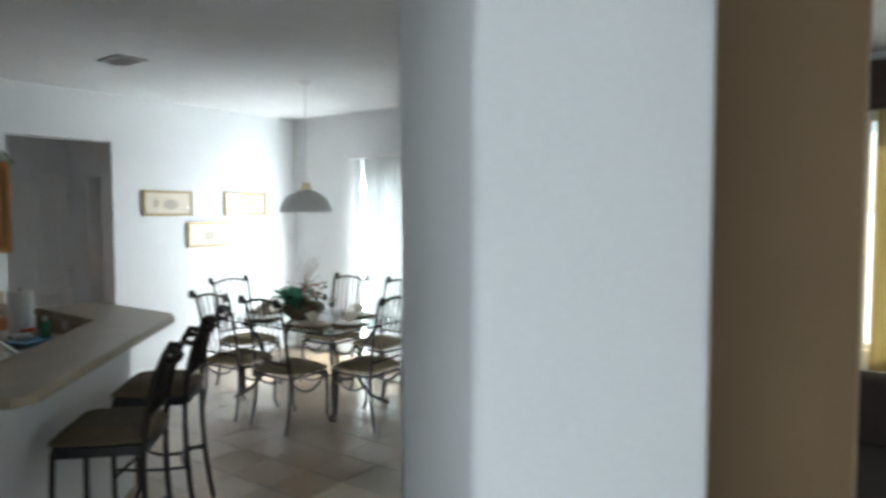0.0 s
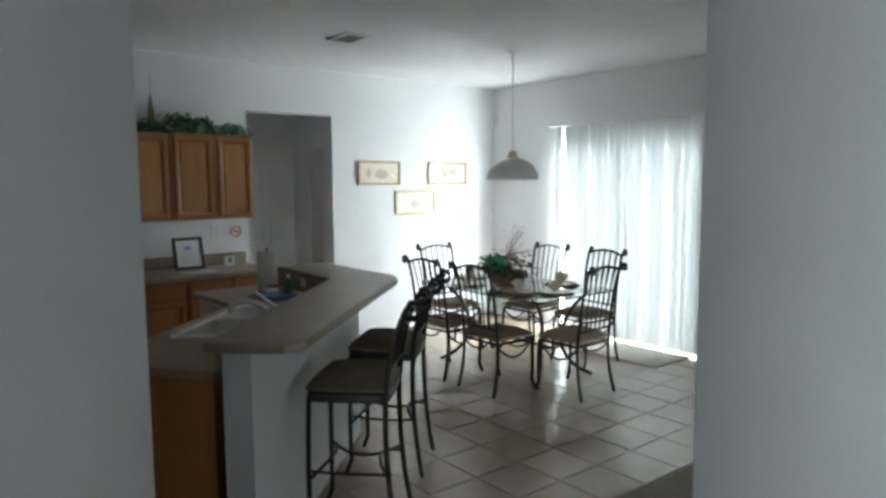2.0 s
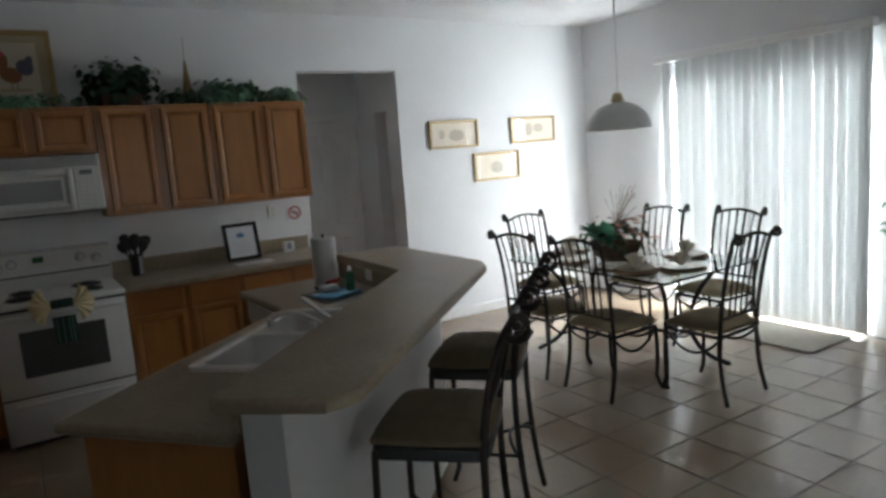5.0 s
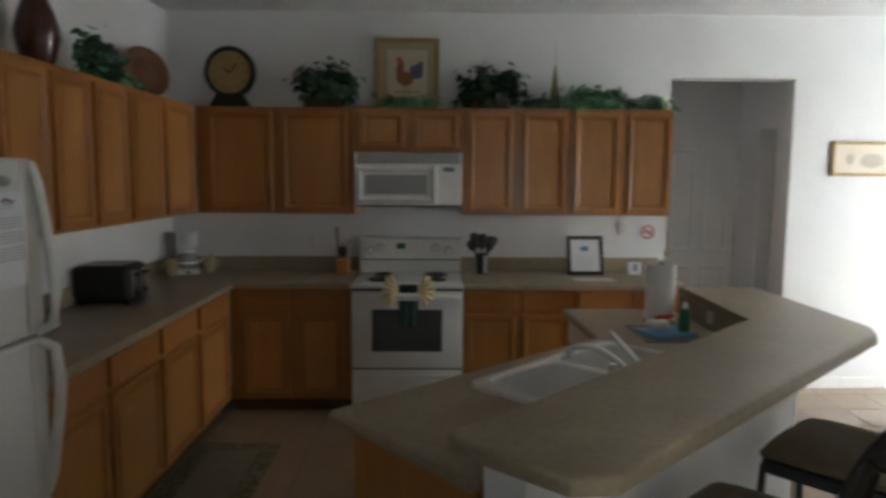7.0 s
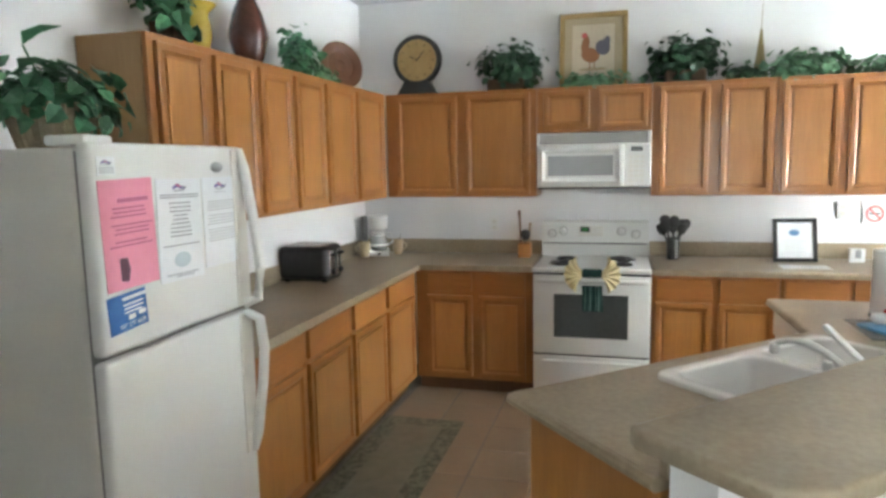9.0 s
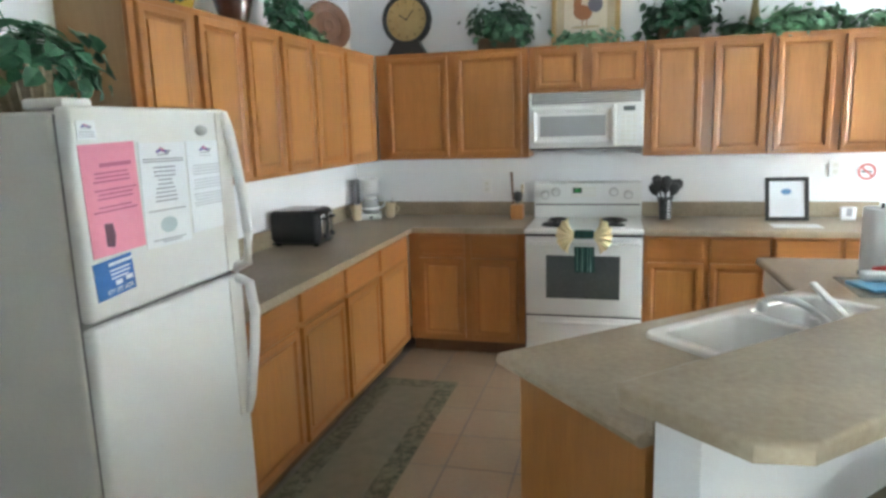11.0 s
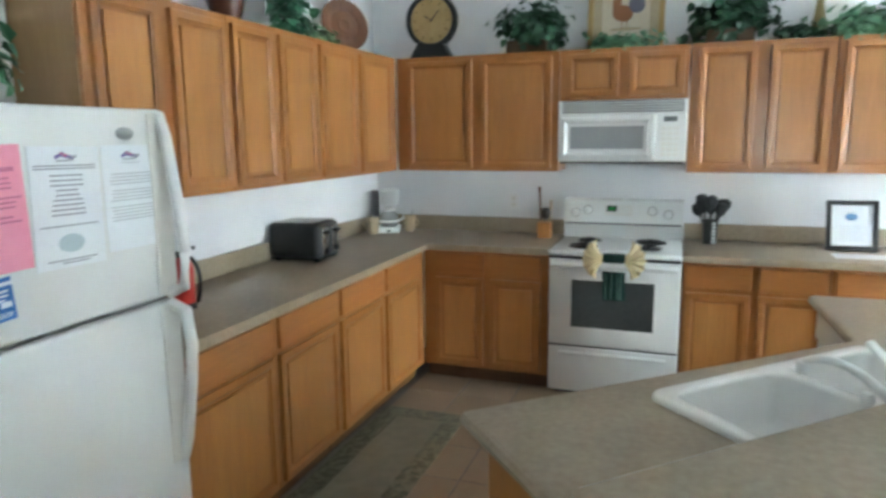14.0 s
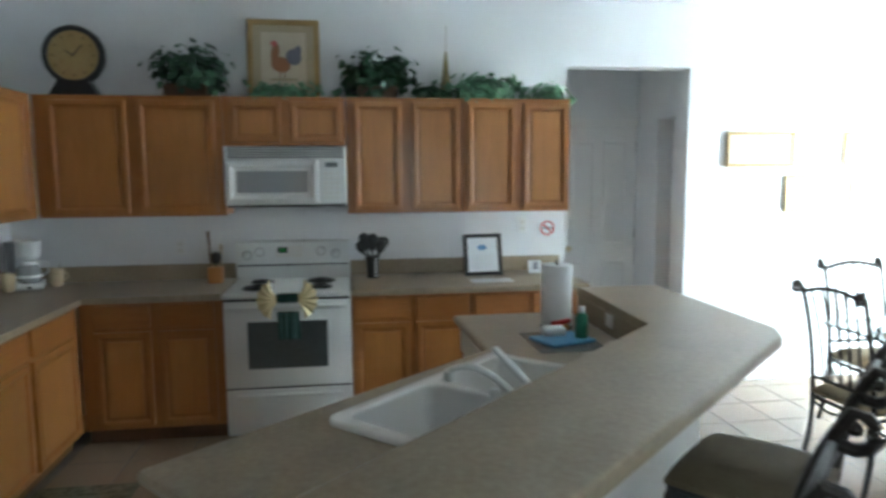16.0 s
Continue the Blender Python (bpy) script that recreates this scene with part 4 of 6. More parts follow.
smooth(part("cap", lathe(bmesh.new(), [(0, 0.262), (0.02, 0.26), (0.035, 0.25), (0.04, 0.225), (0.05, 0.205), (0.048, 0.194), (0, 0.19)], 20), BRASS, pd, "polished brass cap"))
cord = [(0.004 * math.sin(k * 1.9), 0.004 * math.cos(k * 1.3), 0.26 + 0.85 * k / 14) for k in range(15)]
smooth(part("cord", tube(bmesh.new(), cord, 0.0055, 6), SHADE, pd))
smooth(part("ceiling_canopy", lathe(bmesh.new(), [(0, 1.095), (0.02, 1.10), (0.045, 1.115), (0.06, 1.13), (0.06, 1.139), (0, 1.139)], 20), TRIM, pd))

# ceiling vents, fluorescent fixture
VENT = material("grey_white_vent", (0.45, 0.45, 0.45), (0.55, 0.55, 0.55), 0.5, scale=4, fine=60)


def ceiling_vent(x, y, w, d, rz):
    v = thing("ceiling_vent", pose(x, y, H - 0.002, 0, 0, rz), "white louvred air vent in the ceiling", "vent")
    fr = bmesh.new()
    for x0, x1, y0, y1 in ((-w, w, -d, -d + 0.025), (-w, w, d - 0.025, d), (-w, -w + 0.025, -d + 0.025, d - 0.025), (w - 0.025, w, -d + 0.025, d - 0.025)):
        box(fr, x0, x1, y0, y1, -0.014, 0, bevel=0.003)
    part("frame", fr, TRIM, v)
    # thin black sheet stands in for the dark inside the duct
    part("duct_shade", mbox(-w + 0.025, w - 0.025, -d + 0.025, d - 0.025, -0.003, 0), BLACKP, v)
    n = 8
    for k in range(n):
        yy = -d + 0.03 + (2 * d - 0.06) * (k + 0.5) / n
        sl = part("slat", mbox(-w + 0.026, w - 0.026, -0.011, 0.011, -0.001, 0.001), VENT, v)
        sl.matrix_basis = pose(0, yy, -0.009, 40, 0, 0)


ceiling_vent(3.99, -1.55, 0.16, 0.11, 90)
ceiling_vent(4.70, -3.84, 0.16, 0.11, 90)
fl = thing("fluorescent_fixture", pose(1.62, -1.05, H - 0.002, 0, 0, 0), "white wraparound fluorescent fixture on the kitchen ceiling", "ceiling light")
part("housing", mbox(-0.61, 0.61, -0.12, 0.12, -0.05, 0, bevel=0.004), TRIM, fl)
smooth(part("diffuser", mbox(-0.59, 0.59, -0.14, 0.14, -0.085, -0.051, bevel=0.016, seg=3), SHADE, fl, "unlit ribbed plastic diffuser"))
for sx in (-1, 1):
    part("end_cap", mbox(sx * 0.602 - 0.01, sx * 0.602 + 0.01, -0.145, 0.145, -0.09, -0.001, bevel=0.004), VENT, fl)


# ---- sliding door with vertical blinds ----
def translucent(name, colour, share=0.55):
    m = bpy.data.materials.new(name)
    m.use_nodes = True
    nt = m.node_tree
    b, out = nt.nodes["Principled BSDF"], nt.nodes["Material Output"]
    n = nt.nodes.new("ShaderNodeTexNoise")
    n.inputs["Scale"].default_value = 9
    col = ramp(nt, n.outputs["Fac"], tuple(v * 0.94 for v in colour), colour)
    tr, mx = nt.nodes.new("ShaderNodeBsdfTranslucent"), nt.nodes.new("ShaderNodeMixShader")
    nt.links.new(col, b.inputs["Base Color"]), nt.links.new(col, tr.inputs["Color"])
    b.inputs["Roughness"].default_value = 0.5
    mx.inputs[0].default_value = share
    nt.links.new(b.outputs[0], mx.inputs[1]), nt.links.new(tr.outputs[0], mx.inputs[2])
    nt.links.new(mx.outputs[0], out.inputs["Surface"])
    return m


SLAT = translucent("white_vinyl_slat", (0.80, 0.82, 0.82), 0.115)
ALU = material("white_aluminium_frame", (0.68, 0.69, 0.70), (0.76, 0.77, 0.78), 0.4, scale=4, fine=60, bump=0.003)
sd = thing("door_1", pose(XE, 0, 0), "white framed sliding glass patio door", "door", kind="structure")
for y0, y1 in ((-2.90, -2.85), (-1.11, -1.06), (-2.02, -1.94)):
    part("frame", mbox(0.03, 0.12, y0, y1, 0.0, 2.10, bevel=0.003), ALU, sd)
part("frame", mbox(0.03, 0.12, -2.85, -1.11, 2.05, 2.10), ALU, sd)
part("frame", mbox(0.03, 0.12, -2.85, -1.11, 0.0, 0.05), ALU, sd)
for y0, y1 in ((-2.85, -2.02), (-1.94, -1.11)):
    pn = part("pane", mbox(0.07, 0.076, y0, y1, 0.05, 2.05), GLASS, sd)
    pn.visible_shadow = False
vb = thing("vertical_blind", pose(XE - 0.075, 0, 0), "white closed vertical blinds glowing with daylight", "blind")
part("headrail", mbox(-0.025, 0.072, -2.96, -1.02, 2.30, 2.36, bevel=0.004), TRIM, vb)
for k in range(21):
    b = bmesh.new()
    rows = []
    for i in range(5):
        u = -1 + i / 2
        rows.append([b.verts.new((0.008 * (1 - u * u), 0.0415 * u, z)) for z in (0.03, 2.30)])
    for p, q in zip(rows, rows[1:]):
        b.faces.new((p[0], q[0], q[1], p[1]))
    ex = bmesh.ops.extrude_face_region(b, geom=b.faces[:])
    for v in ex["geom"]:
        if isinstance(v, bmesh.types.BMVert):
            v.co.x += 0.0012
    bmesh.ops.recalc_face_normals(b, faces=b.faces[:])
    sl = smooth(part("slat", b, SLAT, vb))
    sl.matrix_basis = pose(0, -2.915 + 0.0845 * k + (0.065 if k == 20 else 0), 0, 0, 0, 3 + 9 * math.sin(k * 2.3) if k < 19 else 10)
smooth(part("wand", tube(bmesh.new(), [(-0.03, -2.93, 2.28), (-0.03, -2.935, 1.2)], 0.005, 6), TRIM, vb))
tagged(smooth(part("door_mat", mbox(6.33, 6.88, -2.88, -2.02, 0.001, 0.016, bevel=0.006, seg=2), material("pale_beige_mat", (0.42, 0.40, 0.35), (0.54, 0.52, 0.46), 0.95, scale=20, fine=200, bump=0.1))), "pale beige door mat by the patio door", "mat")

# outside
GROUND = material("pale_concrete_patio", (0.40, 0.39, 0.37), (0.52, 0.51, 0.48), 0.85, scale=1.5, fine=30, bump=0.03)
structure("ground", mbox(XE + 0.15, 400, -300, 300, -0.25, -0.12), GROUND, "pale concrete patio outside", "ground")

# three framed prints
GOLD = material("gilt_frame", (0.36, 0.25, 0.10), (0.50, 0.36, 0.16), 0.4, 0.35, scale=14, fine=90)
PRINT = material("cream_print", (0.62, 0.54, 0.42), (0.76, 0.69, 0.58), 0.6, scale=9, fine=50, bump=0.002)
PRINTDARK = material("brown_grey_print", (0.38, 0.33, 0.26), (0.52, 0.46, 0.37), 0.6, scale=30, fine=60, bump=0)
for x0, x1, z0, z1, art in ((5.01, 5.57, 1.66, 1.92, [(0.55, 0.45, 0.16, 0.10), (0.25, 0.5, 0.06, 0.08)]), (5.98, 6.57, 1.66, 1.92, [(0.40, 0.5, 0.08, 0.12), (0.62, 0.55, 0.12, 0.08)]), (5.50, 6.07, 1.315, 1.59, [(0.5, 0.45, 0.14, 0.10)])):
    w, h = x1 - x0, z1 - z0
    p = thing("framed_print", pose(x0, -0.004, z0), "small gilt framed print on the white wall", "picture", "framed prints")
    f = bmesh.new()
    t = 0.022
    for a0, a1, b0, b1 in ((0, w, 0, t), (0, w, h - t, h), (0, t, t, h - t), (w - t, w, t, h - t)):
        box(f, a0, a1, -0.022, 0, b0, b1, bevel=0.005, seg=2)
    part("frame", f, GOLD, p, "narrow gilt frame")
    part("print", mbox(t, w - t, -0.008, -0.002, t, h - t), PRINT, p)
    for u, v, a, b in art:
        q = part("printed_motif", lathe(bmesh.new(), [(0, 0.0008), (1, 0.0008), (1, 0)], 14), PRINTDARK, p)
        q.matrix_basis = Matrix.Translation((u * w, -0.0085, v * h)) @ pose(0, 0, 0, 90, 0, 0) @ Matrix.Diagonal((a * w, b * w, 1, 1))
    gp = part("glazing", mbox(t, w - t, -0.014, -0.012, t, h - t), CLEAR, p)
    gp.visible_shadow = False
sensor = thing("alarm_sensor", pose(XE - 0.004, -0.07, 2.40), "small white alarm sensor in the room corner", "sensor")
smooth(part("case", mbox(-0.035, 0, -0.03, 0.03, 0, 0.09, bevel=0.01, seg=2), TRIM, sensor))

# hall door
hd = thing("door_2", pose(4.0, 0.93, 0), "closed white panelled hall door", "door", kind="structure")
part("leaf", mbox(0.03, 0.72, 0.0, 0.035, 0.01, 2.01), TRIM, hd)
for z0, z1 in ((0.15, 0.85), (0.98, 1.90)):
    for x0, x1 in ((0.12, 0.34), (0.42, 0.64)):
        pb = panel_door(x1 - x0, z1 - z0, 0.012, 0.025)
        put(part("panel", pb, TRIM, hd), x0, 0.0005, z0)
for x0, x1, z0, z1 in ((-0.05, 0.028, 0, 2.05), (0.7225, 0.735, 0, 2.05), (-0.05, 0.735, 2.012, 2.08)):
    part("casing", mbox(x0, x1, -0.045, -0.0305, z0, z1, bevel=0.003), TRIM, hd)
smooth(part("knob", lathe(bmesh.new(), [(0, -0.06), (0.02, -0.055), (0.027, -0.04), (0.018, -0.02), (0.01, 0)], 14), BRASS, hd)).matrix_basis = Matrix.Translation((0.10, 0, 0.96)) @ pose(0, 0, 0, -90, 0, 0)
for z in (0.3, 1.05, 1.80):
    part("hinge", mbox(0.715, 0.722, -0.012, 0.002, z, z + 0.09), CHROME, hd)

# unseen glazed door in the entry, added as the fill lamp's opening
ed = thing("door_3", pose(0, -6.75, 0), "unseen white glazed door added for the entry fill lamp", "door", kind="structure")
for y0, y1, z0, z1 in ((-0.45, -0.35, 0, 2.15), (0.35, 0.45, 0, 2.15), (-0.35, 0.35, 2.0, 2.15), (-0.35, 0.35, 0, 0.25)):
    part("frame", mbox(-0.11, -0.05, y0, y1, z0, z1), TRIM, ed)
pn = part("pane", mbox(-0.083, -0.077, -0.35, 0.35, 0.25, 2.0), GLASS, ed)
pn.visible_shadow = False

# living room window
wl = thing("window_1", pose(XE, -7.23, 0), "living room window with tan curtain and dark valance", "window", kind="structure")
for y0, y1, z0, z1 in ((-1.17, -1.12, 0.68, 2.40), (1.12, 1.17, 0.68, 2.40), (-1.12, 1.12, 0.68, 0.73), (-1.12, 1.12, 2.35, 2.40), (-0.03, 0.03, 0.73, 2.35)):
    part("window_frame", mbox(0.04, 0.10, y0, y1, z0, z1), ALU, wl)
for y0, y1 in ((-1.12, -0.03), (0.03, 1.12)):
    pn = part("pane", mbox(0.066, 0.072, y0, y1, 0.73, 2.35), GLASS, wl)
    pn.visible_shadow = False
CURTAIN = translucent("tan_curtain_cloth", (0.36, 0.27, 0.10), 0.14)
VAL = material("dark_brown_valance", (0.035, 0.025, 0.02), (0.06, 0.045, 0.035), 0.9, scale=12, fine=150, bump=0.05)
cu = bmesh.new()
ys = [0.30 + 0.78 * k / 30 for k in range(31)]
fr_ = [[cu.verts.new((-0.07 + 0.02 * math.sin(k * 1.25), y, z)) for z in (0.55, 2.45)] for k, y in enumerate(ys)]
for p, q in zip(fr_, fr_[1:]):
    cu.faces.new((p[0], q[0], q[1], p[1]))
smooth(part("curtain", cu, CURTAIN, wl, "pleated tan curtain"), 80)
part("valance", mbox(-0.14, -0.004, -1.35, 1.30, 2.42, 2.76, bevel=0.02, seg=2), VAL, wl, "dark brown valance")
# unseen south window, added as an opening for the fill lamp
ws = thing("window_2", pose(4.2, -10.0, 0), "unseen living room window added for the south fill lamp", "window", kind="structure")
for x0, x1, z0, z1 in ((-1.3, -1.25, 0.5, 2.4), (1.25, 1.3, 0.5, 2.4), (-1.25, 1.25, 0.5, 0.55), (-1.25, 1.25, 2.35, 2.4), (-0.03, 0.03, 0.55, 2.35)):
    part("window_frame", mbox(x0, x1, -0.10, -0.04, z0, z1), ALU, ws)
for x0, x1 in ((-1.25, -0.03), (0.03, 1.25)):
    pn = part("pane", mbox(x0, x1, -0.073, -0.067, 0.55, 2.35), GLASS, ws)
    pn.visible_shadow = False
sofa = thing("sofa", pose(4.9, -6.6, 0, 0, 0, 90), "dark brown sofa in the living room", "sofa")
for nm, b in (("base", (-0.95, 0.95, -0.40, 0.40, 0.08, 0.40)), ("backrest", (-0.95, 0.95, -0.62, -0.402, 0.08, 0.85)), ("arm", (-1.15, -0.952, -0.62, 0.42, 0.08, 0.62)), ("arm", (0.952, 1.15, -0.62, 0.42, 0.08, 0.62)), ("cushion", (-0.94, -0.005, -0.39, 0.42, 0.402, 0.52)), ("cushion", (0.005, 0.94, -0.39, 0.42, 0.402, 0.52))):
    smooth(part(nm, mbox(*b, bevel=0.05, seg=3), VAL, sofa))
for sx in (-1, 1):
    for sy in (-0.5, 0.3):
        part("foot", mbox(sx * 1.0 - 0.03, sx * 1.0 + 0.03, sy - 0.03, sy + 0.03, 0.009, 0.08), BLACKP, sofa)

# ---- plants ----
def leaf_material(name, lo, hi):
    m = material(name, lo, hi, 0.45, scale=14, fine=60, bump=0.01)
    nt = m.node_tree
    b = nt.nodes["Principled BSDF"]
    geo, hsv, rng = nt.nodes.new("ShaderNodeNewGeometry"), nt.nodes.new("ShaderNodeHueSaturation"), nt.nodes.new("ShaderNodeMapRange")
    rng.inputs["To Min"].default_value, rng.inputs["To Max"].default_value = 0.55, 1.75
    nt.links.new(geo.outputs["Random Per Island"], rng.inputs["Value"])
    nt.links.new(rng.outputs[0], hsv.inputs["Value"])
    nt.links.new(b.inputs["Base Color"].links[0].from_socket, hsv.inputs["Color"])
    nt.links.new(hsv.outputs["Color"], b.inputs["Base Color"])
    return m


IVY = leaf_material("dark_ivy_leaf", (0.016, 0.050, 0.026), (0.050, 0.120, 0.060))
IVYPALE = leaf_material("pale_ivy_leaf", (0.065, 0.16, 0.085), (0.17, 0.33, 0.19))
DEEP = leaf_material("deep_green_leaf", (0.028, 0.098, 0.050), (0.08, 0.23, 0.12))
BASKET = material("brown_wicker", (0.055, 0.032, 0.018), (0.12, 0.075, 0.042), 0.85, scale=20, stretch=(1, 1, 5), fine=90, bump=0.1)
PALEBASKET = material("pale_wicker", (0.34, 0.27, 0.18), (0.50, 0.42, 0.30), 0.85, scale=20, stretch=(1, 1, 4), fine=90, bump=0.1)


def leaf(bm, p, d, up, size, wide=0.75):
    """One pointed, slightly folded leaf that grows from p along d."""
    d = d.normalized()
    s = d.cross(up)
    if s.length < 0.1:
        s = d.cross(Vector((1, 0.3, 0)))
    s.normalize()
    n = s.cross(d)
    tip = p + size * d - 0.22 * size * n
    a = p + 0.30 * size * d + 0.5 * wide * size * s + 0.10 * size * n
    b = p + 0.30 * size * d - 0.5 * wide * size * s + 0.10 * size * n
    c_ = p + 0.70 * size * d + 0.36 * wide * size * s
    e = p + 0.70 * size * d - 0.36 * wide * size * s
    mid = p + 0.5 * size * d - 0.04 * size * n
    v = [bm.verts.new(q) for q in (p, a, c_, tip, e, b, mid)]
    for i in range(6):
        bm.faces.new((v[6], v[i], v[(i + 1) % 6]))


def foliage(rnd, radii, n, size, droop=0.3, clumps=16, wide=1.0):
    """Leaves in uneven clumps over a dome of the given half sizes."""
    bm = bmesh.new()
    cl = []
    for k in range(clumps):
        a, e = rnd.uniform(0, 2 * math.pi), rnd.uniform(0.05, 1.0)
        r = math.sqrt(1 - 0.8 * e * e) * rnd.uniform(0.45, 0.9)
        cl.append(Vector((radii[0] * r * math.cos(a), radii[1] * r * math.sin(a), radii[2] * e * rnd.uniform(0.6, 0.95))))
    for k in range(n):
        c_ = rnd.choice(cl)
        o = Vector((rnd.gauss(0, 0.20) * radii[0], rnd.gauss(0, 0.22) * radii[1], rnd.gauss(0, 0.17) * radii[2]))
        p = c_ + o
        p.z = max(p.z, -0.02)
        out = Vector((p.x / radii[0], p.y / radii[1], p.z / radii[2] + 0.15)).normalized()
        d = out.cross(Vector((rnd.gauss(0, 1), rnd.gauss(0, 1), rnd.gauss(0, 1)))) + rnd.uniform(0.0, 0.7) * out + Vector((0, 0, -droop))
        leaf(bm, p, d, out + Vector((rnd.uniform(-0.5, 0.5), rnd.uniform(-0.5, 0.5), rnd.uniform(-0.2, 0.5))), size * rnd.uniform(0.6, 1.2), wide)
    return bm


def stems(rnd, radii, n):
    bm = bmesh.new()
    for k in range(n):
        a, e = rnd.uniform(0, 2 * math.pi), rnd.uniform(0.3, 0.9)
        tip = (radii[0] * 0.75 * math.cos(a) * (1.2 - e), radii[1] * 0.75 * math.sin(a) * (1.2 - e), radii[2] * e)
        tube(bm, arc((0, 0, 0), (0, 0, radii[2] * e * 0.7), tip, 4), 0.003, 4)
    return bm


def shelf_ivy(x, y, z, radii, n, size, mat, seed, basket=True, rz=0, label="artificial ivy in a brown basket on top of the cabinets"):
    rnd = random.Random(seed)
    p = thing("ivy_plant", pose(x, y, z, 0, 0, rz), label, "plant", "artificial plants on the cabinets")
    lift = 0.0
    if basket:
        bx, by = radii[0] * 0.5, min(0.075, radii[1] * 0.6)
        b = mbox(-bx, bx, -by, by, 0.0, 0.085, bevel=0.012, seg=2)
        part("basket", b, BASKET, p, "brown wicker basket")
        lift = 0.075
    st = tagged(part("stems", stems(rnd, radii, 12), IVY, p), kind="stuff")
    st.location.z = lift
    lv = tagged(part("leaves", foliage(rnd, radii, int(n * 1.5), size * 0.95), mat, p), kind="stuff")
    lv.location.z = lift
    return p


shelf_ivy(1.19, -0.17, UT, (0.27, 0.14, 0.24), 330, 0.062, IVY, 11)
shelf_ivy(2.40, -0.17, UT, (0.26, 0.14, 0.22), 360, 0.060, IVY, 12)
shelf_ivy(2.74, -0.19, UT, (0.13, 0.10, 0.10), 60, 0.055, IVY, 13, False, label="trailing sprig of artificial ivy on the cabinets")
shelf_ivy(3.17, -0.17, UT, (0.22, 0.13, 0.20), 230, 0.068, IVYPALE, 14, False, label="pale green artificial ivy on top of the cabinets")
shelf_ivy(3.55, -0.18, UT, (0.20, 0.11, 0.11), 110, 0.060, IVYPALE, 15, False, label="low pale green artificial ivy at the cabinet end")
shelf_ivy(1.80, -0.25, UT, (0.27, 0.06, 0.09), 150, 0.050, IVYPALE, 16, False, label="ivy garland in front of the rooster picture")
shelf_ivy(2.98, -0.24, UT, (0.24, 0.07, 0.08), 100, 0.055, IVYPALE, 21, False, label="ivy garland along the cabinet top")
shelf_ivy(0.215, -2.60, UT, (0.11, 0.15, 0.25), 130, 0.070, DEEP, 17, True, label="dark green artificial ivy beside a yellow jar")
shelf_ivy(0.20, -1.47, UT, (0.10, 0.12, 0.26), 130, 0.060, DEEP, 18, False, label="upright artificial ivy on the cabinets")
shelf_ivy(0.22, -1.20, UT, (0.09, 0.20, 0.09), 90, 0.055, IVYPALE, 19, False, label="trailing artificial ivy beside the wooden plate")

# basket plant on the refrigerator
fp = thing("potted_plant", pose(0.47, -3.49, 1.671), "green leafy artificial plant in a pale wicker basket on the refrigerator", "plant")
bk = bmesh.new()
lathe(bk, [(0, 0), (0.085, 0), (0.10, 0.05), (0.115, 0.11), (0.108, 0.11), (0.08, 0.02), (0, 0.02)], 22)
pb = smooth(part("basket", bk, PALEBASKET, fp, "pale woven basket"))
for k in range(22):
    a = 2 * math.pi * k / 22
    smooth(part("basket_stave", tube(bmesh.new(), [(0.088 * math.cos(a), 0.088 * math.sin(a), 0.002), (0.119 * math.cos(a), 0.119 * math.sin(a), 0.118 + 0.006 * (k % 2))], 0.007, 5), PALEBASKET, pb))
rn = random.Random(31)
lv = part("leaves", foliage(rn, (0.14, 0.175, 0.125), 420, 0.056, 0.45, 26), DEEP, fp)
lv.location.z = 0.09
big = bmesh.new()
for a, e, l in ((4.6, 1.0, 0.19), (4.3, 1.25, 0.24), (1.5, 0.7, 0.15)):
    tip = Vector((0.6 * l * math.cos(a) * math.cos(e), 0.9 * l * math.sin(a) * math.cos(e), l * math.sin(e)))
    tube(big, arc((0, 0, 0.05), (0, 0, 0.15), (*tip.xy, tip.z + 0.05), 4), 0.003, 4)
    leaf(big, tip + Vector((0, 0, 0.05)), tip + Vector((0.2, 0.1, -0.1)), Vector((0.3, 0, 1)), 0.12, 0.6)
part("large_leaves", big, DEEP, fp)

# ---- ornaments on the cabinets ----
CLOCKFACE = material("tan_clock_face", (0.40, 0.27, 0.10), (0.52, 0.37, 0.16), 0.5, scale=5, fine=40, bump=0.004)
DIALINK = material("faded_brown_numerals", (0.16, 0.10, 0.04), (0.24, 0.15, 0.07), 0.6, bump=0)
ck = thing("mantel_clock", pose(0.52, -0.17, UT), "round black clock with a tan face on a black foot", "clock")
ft = bmesh.new()
a = [(-0.15, 0), (0.15, 0), (0.09, 0.10), (-0.09, 0.10)]
lo = [ft.verts.new((x, -0.05, z)) for x, z in a]
hi = [ft.verts.new((x, 0.05, z)) for x, z in a]
ft.faces.new(lo), ft.faces.new(list(reversed(hi)))
for i in range(4):
    ft.faces.new((lo[i], hi[i], hi[(i + 1) % 4], lo[(i + 1) % 4]))
bmesh.ops.recalc_face_normals(ft, faces=ft.faces[:])
part("foot", ft, BLACKP, ck)
rim_ = smooth(part("rim", lathe(bmesh.new(), [(0.15, 0.018), (0.158, 0.03), (0.175, 0.03), (0.184, 0.015), (0.184, -0.02), (0.15, -0.02), (0.15, 0.018)], 40), BLACKP, ck))
dial = part("dial", lathe(bmesh.new(), [(0, 0.010), (0.151, 0.010), (0.151, -0.01), (0, -0.01)], 40), CLOCKFACE, ck, "tan clock face")
for o in (rim_, dial):
    o.matrix_basis = Matrix.Translation((0, 0, 0.255)) @ pose(0, 0, 0, 90, 0, 0)
